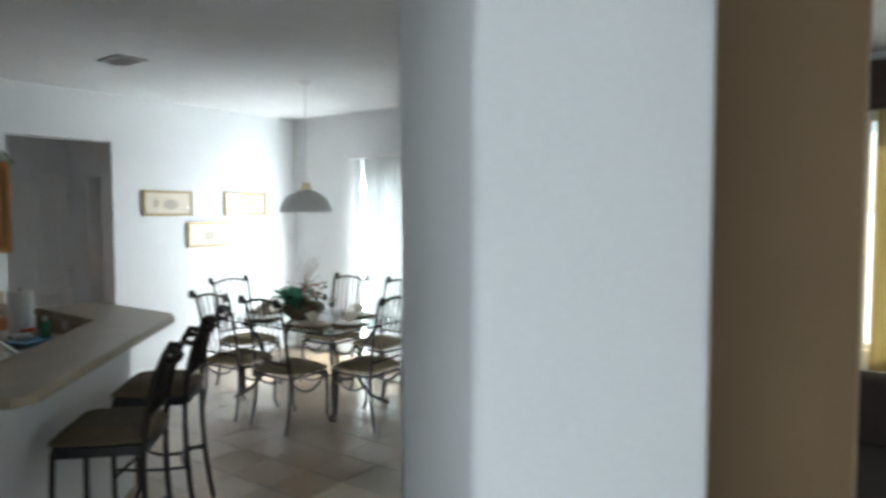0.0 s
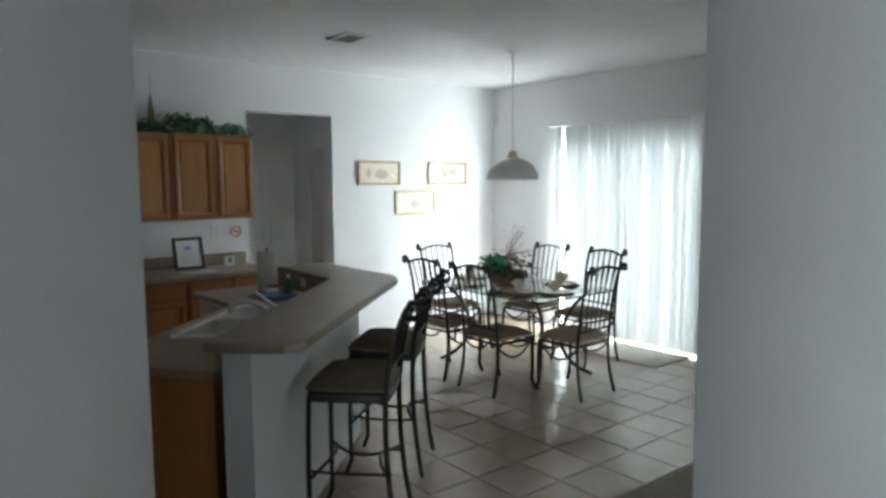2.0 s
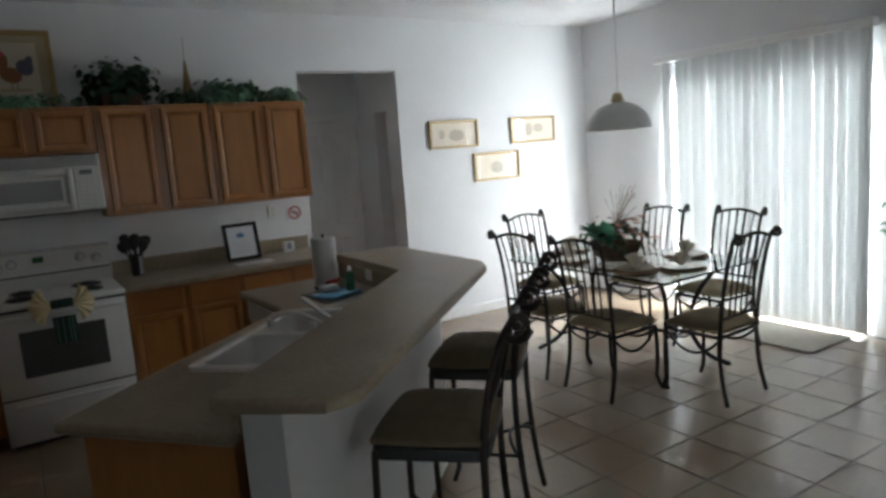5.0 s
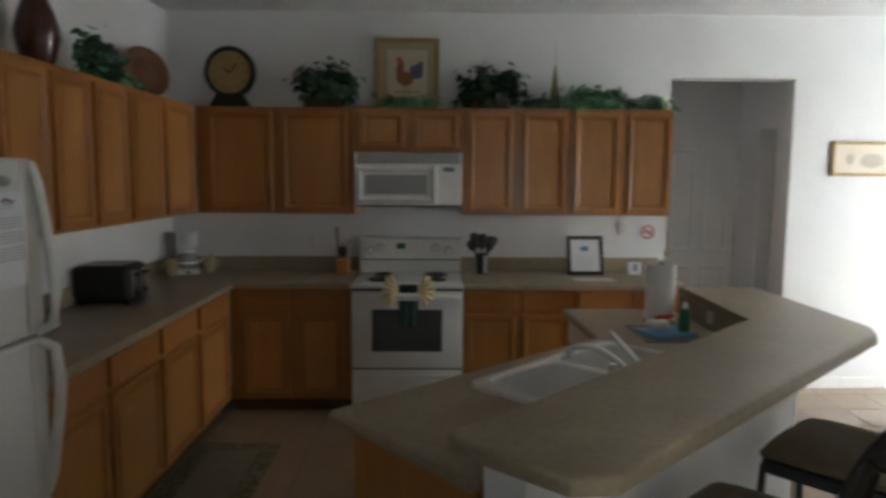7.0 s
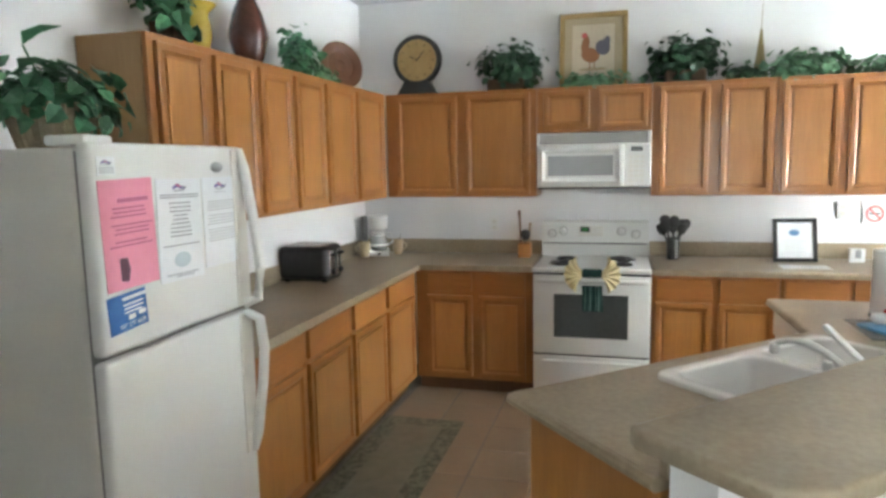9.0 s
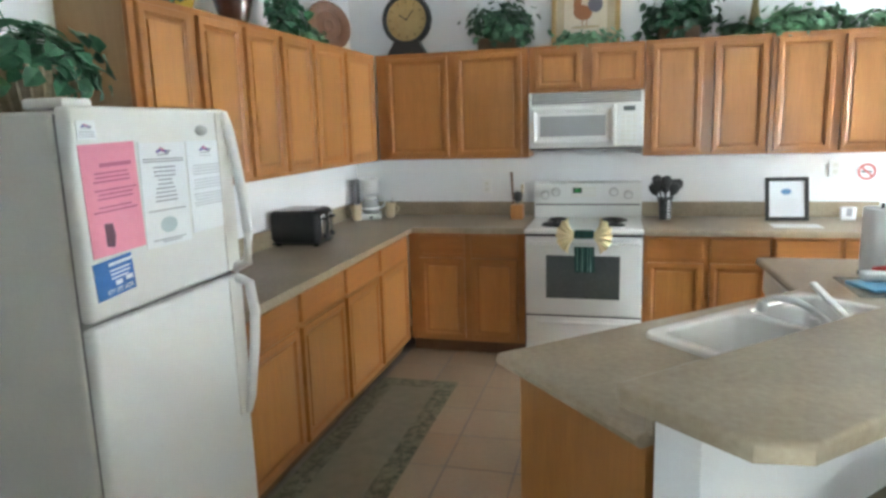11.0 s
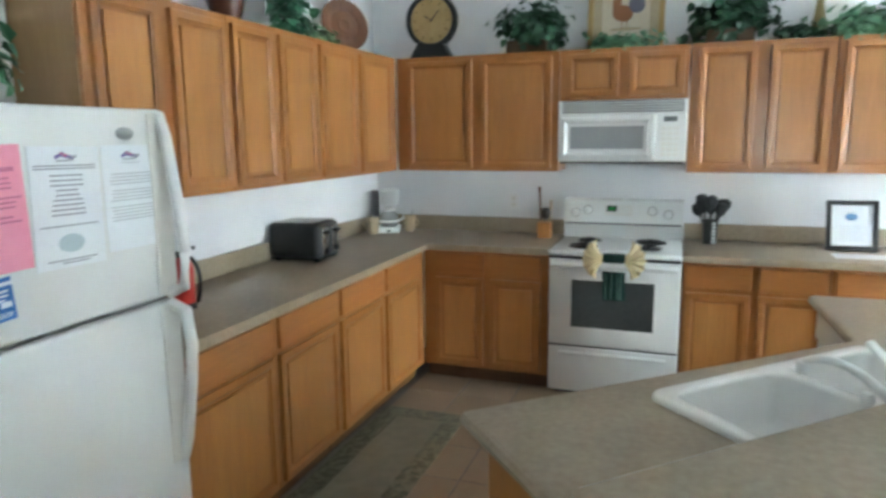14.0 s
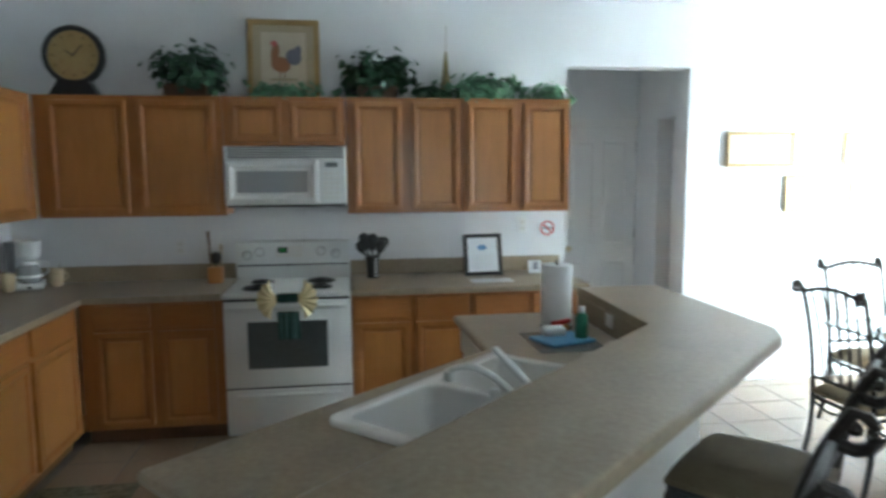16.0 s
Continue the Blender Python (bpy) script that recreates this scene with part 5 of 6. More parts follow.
for k in range(12):
    q = part("hour_mark", mbox(-0.004, 0.004, -0.009, 0.009, 0.0102, 0.0115), DIALINK, dial)
    q.matrix_basis = pose(0, 0, 0, 0, 0, -30 * k) @ Matrix.Translation((0, 0.122, 0))
for ang, l in ((58, 0.06), (-40, 0.085)):
    q = part("hand", mbox(-0.0035, 0.0035, -0.01, l, 0.013, 0.0145), BLACKP, dial)
    q.matrix_basis = pose(0, 0, 0, 0, 0, ang)

CANVAS = material("cream_painting_ground", (0.58, 0.52, 0.40), (0.68, 0.62, 0.50), 0.7, scale=5, fine=60, bump=0.004)
MATBOARD = material("tan_mat_board", (0.42, 0.35, 0.22), (0.50, 0.43, 0.29), 0.75, scale=5, fine=60)
RUST = material("rust_paint", (0.24, 0.09, 0.04), (0.40, 0.18, 0.08), 0.7, scale=14, fine=60)
SLATE = material("slate_blue_paint", (0.10, 0.10, 0.14), (0.20, 0.19, 0.25), 0.7, scale=14, fine=60)
rp = thing("rooster_picture", pose(1.79, -0.10, UT + 0.001, -8, 0, 0), "gilt framed picture of a rooster leaning on the wall", "picture")
f = bmesh.new()
for x0, x1, z0, z1 in ((-0.235, 0.235, 0, 0.035), (-0.235, 0.235, 0.500, 0.535), (-0.235, -0.20, 0.035, 0.50), (0.20, 0.235, 0.035, 0.50)):
    box(f, x0, x1, -0.02, 0.005, z0, z1, bevel=0.006, seg=2)
part("frame", f, GOLD, rp, "gilt wooden frame")
part("mat_board", mbox(-0.20, 0.20, -0.006, 0, 0.035, 0.50), MATBOARD, rp)
part("painting", mbox(-0.145, 0.145, -0.008, -0.0062, 0.075, 0.45), CANVAS, rp)


def blot(parent, x, z, a, b, mat, rot=0, name="painted_shape", y=-0.0085):
    q = part(name, lathe(bmesh.new(), [(0, 0.0006), (1, 0.0006), (1, 0)], 18), mat, parent)
    q.matrix_basis = Matrix.Translation((x, y, z)) @ pose(0, 0, 0, 0, rot, 0) @ pose(0, 0, 0, 90, 0, 0) @ Matrix.Diagonal((a, b, 1, 1))
    return q


blot(rp, -0.02, 0.235, 0.065, 0.052, RUST, 20)
blot(rp, -0.055, 0.31, 0.027, 0.065, RUST, 10, y=-0.0092)
blot(rp, -0.062, 0.375, 0.02, 0.02, INKR, y=-0.0099)
blot(rp, 0.065, 0.285, 0.05, 0.055, SLATE, -20, y=-0.0099)
blot(rp, 0.09, 0.32, 0.024, 0.045, SLATE, 15, y=-0.0092)
for x in (-0.025, 0.005):
    part("painted_leg", mbox(x, x + 0.006, -0.0092, -0.0085, 0.14, 0.20), RUST, rp)
blot(rp, 0.0, 0.135, 0.10, 0.012, MATBOARD)

WOODPLATE = material("red_brown_wood", (0.085, 0.032, 0.015), (0.19, 0.08, 0.036), 0.35, scale=5, stretch=(1, 6, 1), fine=30, coat=0.3)
VASE = material("dark_red_brown_glaze", (0.055, 0.018, 0.012), (0.11, 0.038, 0.024), 0.22, scale=4, fine=40, bump=0.003, coat=0.4)
YJAR = material("yellow_glaze", (0.44, 0.34, 0.05), (0.60, 0.47, 0.10), 0.2, scale=6, fine=40, bump=0.003, coat=0.4)
wp = thing("wooden_plate", pose(0.155, -0.76, UT, 0, 0, -34), "turned red-brown wooden plate standing on edge", "plate")
wp.scale = (0.9, 0.9, 0.9)
q = smooth(part("plate", lathe(bmesh.new(), [(0, 0.012), (0.035, 0.014), (0.04, 0.018), (0.05, 0.014), (0.105, 0.016), (0.112, 0.022), (0.172, 0.034), (0.180, 0.032), (0.178, 0.022), (0.11, 0.0), (0, 0)], 40), WOODPLATE, wp))
q.matrix_basis = Matrix.Translation((0, 0, 0.176)) @ pose(0, 0, 0, 0, 76, 0)
part("stand", mbox(-0.05, 0.09, -0.05, 0.05, 0, 0.012, bevel=0.003), BLACKP, wp)
vs = thing("vase", pose(0.17, -1.93, UT), "tall dark red-brown glazed vase with a narrow neck", "vase")
smooth(part("vessel", lathe(bmesh.new(), [(0, 0), (0.055, 0), (0.075, 0.045), (0.098, 0.14), (0.096, 0.18), (0.074, 0.26), (0.044, 0.33), (0.025, 0.40), (0.021, 0.46), (0.030, 0.475), (0.023, 0.475), (0.016, 0.46), (0.017, 0.40), (0, 0.38)], 28), VASE, vs))
jr = thing("jar", pose(0.17, -2.39, UT), "yellow glazed ceramic jar with a flared rim", "jar")
smooth(part("vessel", lathe(bmesh.new(), [(0, 0), (0.058, 0), (0.070, 0.02), (0.082, 0.07), (0.080, 0.12), (0.070, 0.155), (0.074, 0.175), (0.104, 0.205), (0.106, 0.21), (0.100, 0.208), (0.066, 0.175), (0.072, 0.12), (0.070, 0.04), (0, 0.02)], 28), YJAR, jr))
CONE = material("gold_green_cone", (0.16, 0.13, 0.05), (0.32, 0.26, 0.11), 0.5, scale=40, fine=150, bump=0.1)
cn = thing("cone_ornament", pose(2.87, -0.12, UT), "slender gold cone tree ornament with a wire tip", "ornament")
smooth(part("cone", lathe(bmesh.new(), [(0, 0), (0.055, 0), (0.052, 0.012), (0.026, 0.17), (0.006, 0.33), (0, 0.335)], 20), CONE, cn))
smooth(part("wire_tip", tube(bmesh.new(), [(0, 0, 0.33), (0.004, 0, 0.50)], 0.002, 5), CONE, cn))

# ---- on the worktops ----
ts = thing("toaster", pose(0.172, -1.325, CZ, 0, 0, 4), "black four-slice toaster with chrome end levers", "toaster")
smooth(part("base_plate", mbox(-0.14, 0.12, -0.115, 0.115, 0.010, 0.018), BLACKP, ts))
ts.scale = (1.12, 1.12, 1.14)
tb_ = bmesh.new()
box(tb_, -0.15, 0.13, -0.125, 0.125, 0.014, 0.19, bevel=0.035, seg=4)
smooth(part("shell", tb_, BLACKP, ts, "glossy black shell"))
for y in (-0.085, -0.03, 0.03, 0.085):
    part("slot", mbox(-0.11, 0.095, y - 0.014, y + 0.016, 0.1895, 0.1915), CHROME, ts)
for y in (-0.055, 0.055):
    lv_ = smooth(part("control_strip", mbox(0.128, 0.136, y - 0.032, y + 0.032, 0.03, 0.165, bevel=0.006, seg=2), CHROME, ts))
    part("lever_slot", mbox(0.136, 0.138, y - 0.005, y + 0.005, 0.07, 0.15), BLACKP, lv_)
    smooth(part("lever", mbox(0.136, 0.16, y - 0.016, y + 0.016, 0.135, 0.15, bevel=0.004), BLACKP, lv_))
    k = smooth(part("dial", lathe(bmesh.new(), [(0, 0.014), (0.014, 0.014), (0.017, 0)], 14), BLACKP, lv_))
    k.matrix_basis = Matrix.Translation((0.136, y, 0.05)) @ pose(0, 0, 0, 0, 90, 0)
for x in (-0.11, 0.10):
    for y in (-0.09, 0.09):
        part("foot", mbox(x - 0.012, x + 0.012, y - 0.012, y + 0.012, 0, 0.015), BLACKP, ts)

CARAFE = bpy.data.materials.new("clear_carafe_glass")
CARAFE.use_nodes = True
nt = CARAFE.node_tree
clear, mixed = nt.nodes.new("ShaderNodeBsdfTransparent"), nt.nodes.new("ShaderNodeMixShader")
clear.inputs["Color"].default_value = (0.93, 0.94, 0.93, 1)
nt.nodes["Principled BSDF"].inputs["Base Color"].default_value, nt.nodes["Principled BSDF"].inputs["Roughness"].default_value = (0.75, 0.77, 0.77, 1), 0.05
mixed.inputs[0].default_value = 0.32
nt.links.new(clear.outputs[0], mixed.inputs[1]), nt.links.new(nt.nodes["Principled BSDF"].outputs[0], mixed.inputs[2])
nt.links.new(mixed.outputs[0], nt.nodes["Material Output"].inputs["Surface"])
cm = thing("coffee_maker", pose(0.185, -0.20, CZ, 0, 0, 20), "white drip coffee maker with a glass carafe", "coffee maker")
smooth(part("base", mbox(-0.078, 0.078, -0.115, 0.10, 0, 0.042, bevel=0.012, seg=3), WHITE, cm))
smooth(part("tower", mbox(-0.038, 0.038, 0.050, 0.10, 0.042, 0.27, bevel=0.008, seg=2), WHITE, cm))
smooth(part("brew_head", lathe(bmesh.new(), [(0, 0.200), (0.058, 0.200), (0.066, 0.208), (0.070, 0.280), (0.072, 0.284), (0.072, 0.302), (0.062, 0.308), (0, 0.308)], 26, (0, -0.02, 0)), WHITE, cm))
smooth(part("hot_plate", lathe(bmesh.new(), [(0, 0.0425), (0.06, 0.0425), (0.062, 0.047), (0, 0.047)], 22, (0, -0.03, 0)), BLACKP, cm))
cf = smooth(part("carafe", lathe(bmesh.new(), [(0, 0.043), (0.060, 0.043), (0.074, 0.08), (0.064, 0.13), (0.042, 0.155), (0.045, 0.17), (0.042, 0.17), (0.039, 0.155), (0.0615, 0.13), (0.0715, 0.08), (0.057, 0.047), (0, 0.047)], 24, (0, -0.035, 0)), CARAFE, cm, "clear glass carafe"))
cf.location.z = 0.006
smooth(part("carafe_collar", lathe(bmesh.new(), [(0.0735, 0.070), (0.0755, 0.072), (0.0755, 0.082), (0.0735, 0.084)], 24, (0, -0.035, 0)), WHITE, cf, "white carafe ring"))
smooth(part("carafe_band", lathe(bmesh.new(), [(0.046, 0.150), (0.049, 0.150), (0.049, 0.172), (0, 0.178)], 24, (0, -0.035, 0)), WHITE, cf))
smooth(part("carafe_handle", tube(bmesh.new(), [(0.045, -0.05, 0.165), (0.10, -0.07, 0.16), (0.105, -0.07, 0.10), (0.066, -0.05, 0.075)], 0.009, 8), WHITE, cf))
part("switch", mbox(-0.012, 0.012, -0.118, -0.114, 0.01, 0.025), BLACKP, cm)

MUG = material("tan_stoneware", (0.48, 0.38, 0.24), (0.60, 0.49, 0.33), 0.35, scale=8, fine=60, bump=0.005)


def mug(x, y, rz, spoon):
    m = thing("coffee_mug", pose(x, y, CZ, 0, 0, rz), "tan stoneware coffee mug by the coffee maker", "mug", "tan mugs")
    smooth(part("cup", lathe(bmesh.new(), [(0, 0), (0.030, 0), (0.036, 0.02), (0.044, 0.10), (0.046, 0.115), (0.042, 0.115), (0.040, 0.10), (0.032, 0.02), (0, 0.012)], 22), MUG, m))
    smooth(part("handle", tube(bmesh.new(), arc((0.041, 0, 0.095), (0.10, 0, 0.075), (0.036, 0, 0.03), 8), 0.007, 7), MUG, m))
    if spoon:
        smooth(part("spoon", tube(bmesh.new(), [(-0.01, 0, 0.02), (0.02, 0.015, 0.155)], 0.004, 6), CHROME, m, "metal spoon"))


mug(0.125, -0.35, 200, False)
mug(0.325, -0.16, 0, True)
tagged(smooth(part("cutting_board", mbox(0.03, 0.05, -0.17, -0.08, CZ + 0.0005, CZ + 0.29, bevel=0.003), material("grey_board", (0.27, 0.27, 0.27), (0.35, 0.35, 0.35), 0.6))), "grey cutting board standing in the corner", "cutting board")

KNIFEWOOD = material("orange_pine_block", (0.42, 0.17, 0.045), (0.56, 0.26, 0.08), 0.45, scale=5, stretch=(7, 7, 1), fine=30)
DARKWOOD = material("dark_wood_handle", (0.10, 0.045, 0.02), (0.18, 0.085, 0.04), 0.5, scale=6, stretch=(8, 8, 1), fine=30)
kb = thing("utensil_block", pose(1.32, -0.20, CZ), "orange wooden utensil block holding spoons", "utensil holder")
smooth(part("block", mbox(-0.045, 0.045, -0.045, 0.045, 0, 0.105, bevel=0.004), KNIFEWOOD, kb))
for dx, dy, h, lean, mt in ((-0.032, 0.02, 0.34, -0.012, DARKWOOD), (0.030, 0.025, 0.25, 0.006, PALEBASKET)):
    smooth(part("wooden_spoon", tube(bmesh.new(), [(dx, dy, 0.10), (dx + lean * 0.6, dy, h - 0.06), (dx + lean, dy, h)], 0.006, 7, 0.011), mt, kb))
smooth(part("ladle", lathe(bmesh.new(), [(0, -0.046), (0.024, -0.034), (0.037, 0), (0.028, 0.032), (0, 0.044)], 16, (0.008, -0.015, 0.165)), BLACKP, kb, "black ladle bowl"))
smooth(part("ladle_handle", tube(bmesh.new(), [(0.004, -0.012, 0.10), (0.004, -0.018, 0.16)], 0.005, 6), BLACKP, kb))

uc = thing("utensil_crock", pose(2.35, -0.17, CZ), "dark crock full of black kitchen utensils", "utensil holder")
smooth(part("crock", lathe(bmesh.new(), [(0, 0), (0.040, 0), (0.043, 0.06), (0.047, 0.15), (0.042, 0.15), (0.038, 0.05), (0, 0.02)], 20), BLACKP, uc))
for k in range(6):
    part("label_square", mbox(0.010, 0.030, -0.0500, -0.045, 0.014 + 0.022 * k, 0.026 + 0.022 * k), PAPER, uc, "white printed check")
rn = random.Random(9)
for k in range(8):
    a = 2 * math.pi * k / 8
    tx_, ty_, tz = 0.085 * math.cos(a), 0.06 * math.sin(a), rn.uniform(0.24, 0.30)
    sp = smooth(part("utensil", tube(bmesh.new(), [(0.02 * math.cos(a), 0.02 * math.sin(a), 0.05), (tx_ * 0.7, ty_ * 0.7, tz - 0.06)], 0.006, 6), BLACKP, uc))
    hd_ = smooth(part("utensil_head", lathe(bmesh.new(), [(0, -0.05), (0.024, -0.03), (0.036, 0.004), (0.029, 0.034), (0, 0.046)], 12), BLACKP, sp))
    hd_.matrix_basis = Matrix.Translation((tx_ * 0.9, ty_ * 0.9, tz - 0.03)) @ pose(0, 0, 0, 0, 18 * math.cos(a), 0) @ Matrix.Diagonal((1, 0.45, 1, 1))

pf = thing("picture_frame", pose(3.115, -0.22, CZ, -12, 0, 4), "black framed notice standing on the worktop", "picture frame")
f = bmesh.new()
for x0, x1, z0, z1 in ((-0.135, 0.135, 0, 0.026), (-0.135, 0.135, 0.264, 0.29), (-0.135, -0.109, 0.026, 0.264), (0.109, 0.135, 0.026, 0.264)):
    box(f, x0, x1, -0.012, 0.008, z0, z1, bevel=0.003)
part("frame", f, BLACKP, pf)
part("notice", mbox(-0.109, 0.109, -0.004, 0.004, 0.026, 0.264), PAPER, pf, "white printed notice")
blot(pf, -0.005, 0.195, 0.032, 0.020, material("blue_ink", (0.10, 0.24, 0.50), (0.20, 0.36, 0.60), 0.7, bump=0), y=-0.0045, name="printed_emblem")
for k in range(7):
    part("line_of_writing", mbox(-0.07 + 0.012 * (k % 2), 0.07 - 0.010 * (k % 3), -0.0048, -0.0042, 0.140 - 0.014 * k, 0.1425 - 0.014 * k), VENT, pf)
part("easel_leg", mbox(-0.03, 0.03, 0.010, 0.016, 0.0, 0.20), BLACKP, pf).matrix_basis = pose(0, 0.085, 0.0, 22, 0, 0)
tagged(part("paper_sheet", mbox(2.98, 3.26, -0.52, -0.36, CZ + 0.001, CZ + 0.003), PAPER), "loose white sheet of paper on the worktop", "paper")
tagged(smooth(part("small_card_holder", mbox(3.44, 3.53, -0.20, -0.17, CZ + 0.001, CZ + 0.09, bevel=0.003), PAPER)), "small white card holder on the worktop", "card")
tagged(part("card_picture", mbox(3.47, 3.505, -0.2025, -0.2008, CZ + 0.03, CZ + 0.085), INK), "small dark printed card", "card")

# wall plates and the no-smoking sign
def wall_plate(x, z, label):
    p = thing("outlet", pose(x, -0.003, z), label, "outlet", "wall plates")
    part("plate", mbox(-0.037, 0.037, -0.006, 0, -0.058, 0.058, bevel=0.003), TRIM, p)
    for dz in (-0.022, 0.022):
        smooth(part("socket", mbox(-0.016, 0.016, -0.009, -0.006, dz - 0.014, dz + 0.014, bevel=0.003), BISQUE, p))


wall_plate(1.06, 1.14, "white outlet plate on the kitchen wall")
wall_plate(3.44, 1.25, "white switch plate on the kitchen wall")
po = thing("outlet", pose(3.298, -2.02, 0.985, 0, 0, -90), "white outlet on the bar splash strip", "outlet", "wall plates")
part("plate", mbox(-0.037, 0.037, -0.006, 0, -0.03, 0.03, bevel=0.003), TRIM, po)
ns = thing("no_smoking_sign", pose(3.63, -0.003, 1.225), "white no-smoking sign with a red barred ring", "sign")
part("card", mbox(-0.068, 0.068, -0.003, 0, -0.068, 0.068), PAPER, ns)
rg = part("red_ring", lathe(bmesh.new(), [(0.042, 0), (0.042, 0.0012), (0.055, 0.0012), (0.055, 0)], 30), INKR, ns)
rg.matrix_basis = Matrix.Translation((0, -0.0032, 0)) @ pose(0, 0, 0, 90, 0, 0)
part("red_bar", mbox(-0.05, 0.05, -0.0050, -0.0046, -0.006, 0.006), INKR, ns).matrix_basis = pose(0, 0, 0, 0, 45, 0)
part("cigarette", mbox(-0.032, 0.032, -0.0044, -0.0034, -0.005, 0.005), BLACKP, ns)

# fire extinguisher behind the refrigerator's edge
fe = thing("fire_extinguisher", pose(0.29, -2.475, CZ), "small red fire extinguisher with a black head", "fire extinguisher")
fe.scale = (0.9, 0.9, 0.84)
REDP = material("red_paint", (0.45, 0.015, 0.012), (0.56, 0.03, 0.02), 0.3, scale=5, fine=60, bump=0.003)
smooth(part("cylinder", lathe(bmesh.new(), [(0, 0.012), (0.05, 0.012), (0.052, 0.02), (0.052, 0.20), (0.04, 0.235), (0.015, 0.25), (0, 0.25)], 22), REDP, fe))
smooth(part("boot", lathe(bmesh.new(), [(0, 0), (0.055, 0), (0.055, 0.03), (0.052, 0.03)], 22), BLACKP, fe))
smooth(part("valve", mbox(-0.02, 0.02, -0.02, 0.02, 0.25, 0.28, bevel=0.004), BLACKP, fe))
smooth(part("lever", tube(bmesh.new(), [(0, 0.0, 0.275), (0.03, 0.01, 0.30), (0.06, 0.02, 0.295)], 0.009, 7), BLACKP, fe))
smooth(part("hose", tube(bmesh.new(), arc((0.02, 0, 0.27), (0.12, 0.02, 0.22), (0.06, 0.02, 0.03), 10), 0.009, 7), BLACKP, fe))

# by the sink: paper towels and a tray with soap and sponge
pt = thing("paper_towel", pose(3.12, -1.83, CZ), "white roll of paper towels on a holder", "paper towel")
smooth(part("holder_base", lathe(bmesh.new(), [(0, 0), (0.075, 0), (0.075, 0.01), (0, 0.014)], 24), BLACKP, pt))
ROLL = material("white_tissue", (0.74, 0.74, 0.73), (0.81, 0.81, 0.80), 0.95, scale=10, fine=160, bump=0.08)
smooth(part("roll", lathe(bmesh.new(), [(0.02, 0.015), (0.068, 0.015), (0.070, 0.02), (0.070, 0.285), (0.068, 0.29), (0.02, 0.29), (0.02, 0.015)], 32), ROLL, pt))
smooth(part("rod", tube(bmesh.new(), [(0, 0, 0.01), (0, 0, 0.31)], 0.007, 8), BLACKP, pt))
BLUEP = material("light_blue_plastic", (0.10, 0.32, 0.56), (0.18, 0.42, 0.66), 0.4, scale=6, fine=60)
tagged(smooth(part("glass_board", mbox(2.92, 3.20, -2.26, -1.93, CZ + 0.001, CZ + 0.007, bevel=0.002), CARAFE)), "clear glass cutting board on the sink worktop", "cutting board")
tr = thing("dish_cloth", pose(3.06, -2.10, CZ + 0.008, 0, 0, 20), "folded light blue dish cloth", "cloth")
smooth(part("cloth", mbox(-0.11, 0.11, -0.085, 0.085, 0, 0.014, bevel=0.006, seg=2), BLUEP, tr))
tagged(smooth(part("sponge", mbox(2.985, 3.085, -2.09, -2.02, CZ + 0.023, CZ + 0.06, bevel=0.014, seg=3), ROLL)), "white folded dish rag on the blue cloth", "cloth")
sb = thing("soap_bottle", pose(3.135, -2.12, CZ + 0.024), "small green dish soap bottle", "bottle")
GREENP = material("green_plastic", (0.02, 0.16, 0.09), (0.04, 0.24, 0.13), 0.3, scale=6, fine=60)
smooth(part("bottle", lathe(bmesh.new(), [(0, 0), (0.024, 0), (0.026, 0.02), (0.026, 0.085), (0.014, 0.105), (0, 0.105)], 18), GREENP, sb))
smooth(part("cap", lathe(bmesh.new(), [(0, 0.105), (0.012, 0.105), (0.012, 0.13), (0, 0.132)], 14), PAPER, sb))
br = thing("scrub_brush", pose(3.09, -2.0, CZ + 0.024, 0, 0, 30), "red dish brush lying on the cloth", "brush")
smooth(part("handle", mbox(-0.06, 0.05, -0.012, 0.012, 0.03, 0.05, bevel=0.006, seg=2), REDP, br))
part("bristles", mbox(-0.05, 0.03, -0.016, 0.016, 0.0, 0.03), KNIFEWOOD, br)

# table centrepiece
cp = thing("flower_arrangement", pose(5.36, -1.95, 0.751), "artificial green and pink flower arrangement in a woven bowl", "plant")
smooth(part("bowl", lathe(bmesh.new(), [(0, 0), (0.10, 0), (0.16, 0.05), (0.185, 0.12), (0.19, 0.13), (0.178, 0.13), (0.10, 0.02), (0, 0.015)], 24), MAT, cp))
rn = random.Random(55)
lv = part("leaves", foliage(rn, (0.23, 0.23, 0.17), 120, 0.065, 0.1, 14, 0.7), IVY, cp)
lv.location.z = 0.12
bl = bmesh.new()
for k in range(9):
    a = 1.7 + 0.24 * k
    e = rn.uniform(0.65, 1.25)
    p = Vector((0.10 * math.cos(a), 0.10 * math.sin(a), 0.13))
    leaf(bl, p, Vector((math.cos(a) * math.cos(e), math.sin(a) * math.cos(e), math.sin(e))), Vector((0, 0.2, 1)), rn.uniform(0.15, 0.22), 0.6)
part("broad_leaves", bl, leaf_material("bright_green_leaf", (0.03, 0.17, 0.09), (0.08, 0.30, 0.17)), cp)
PETAL = material("dusty_pink_petal", (0.36, 0.19, 0.14), (0.52, 0.33, 0.25), 0.8, scale=20, fine=60)
fw = bmesh.new()
for k in range(20):
    p = Vector((rn.gauss(0.06, 0.10), rn.gauss(-0.06, 0.10), rn.uniform(0.15, 0.30)))
    for j in range(6):
        a = j * 1.05
        leaf(fw, p, Vector((math.cos(a), math.sin(a), 0.6)), Vector((0, 0, 1)), 0.045, 0.9)
tagged(part("flowers", fw, PETAL, cp, "dusty pink cloth flowers"), kind="stuff")
tw = bmesh.new()
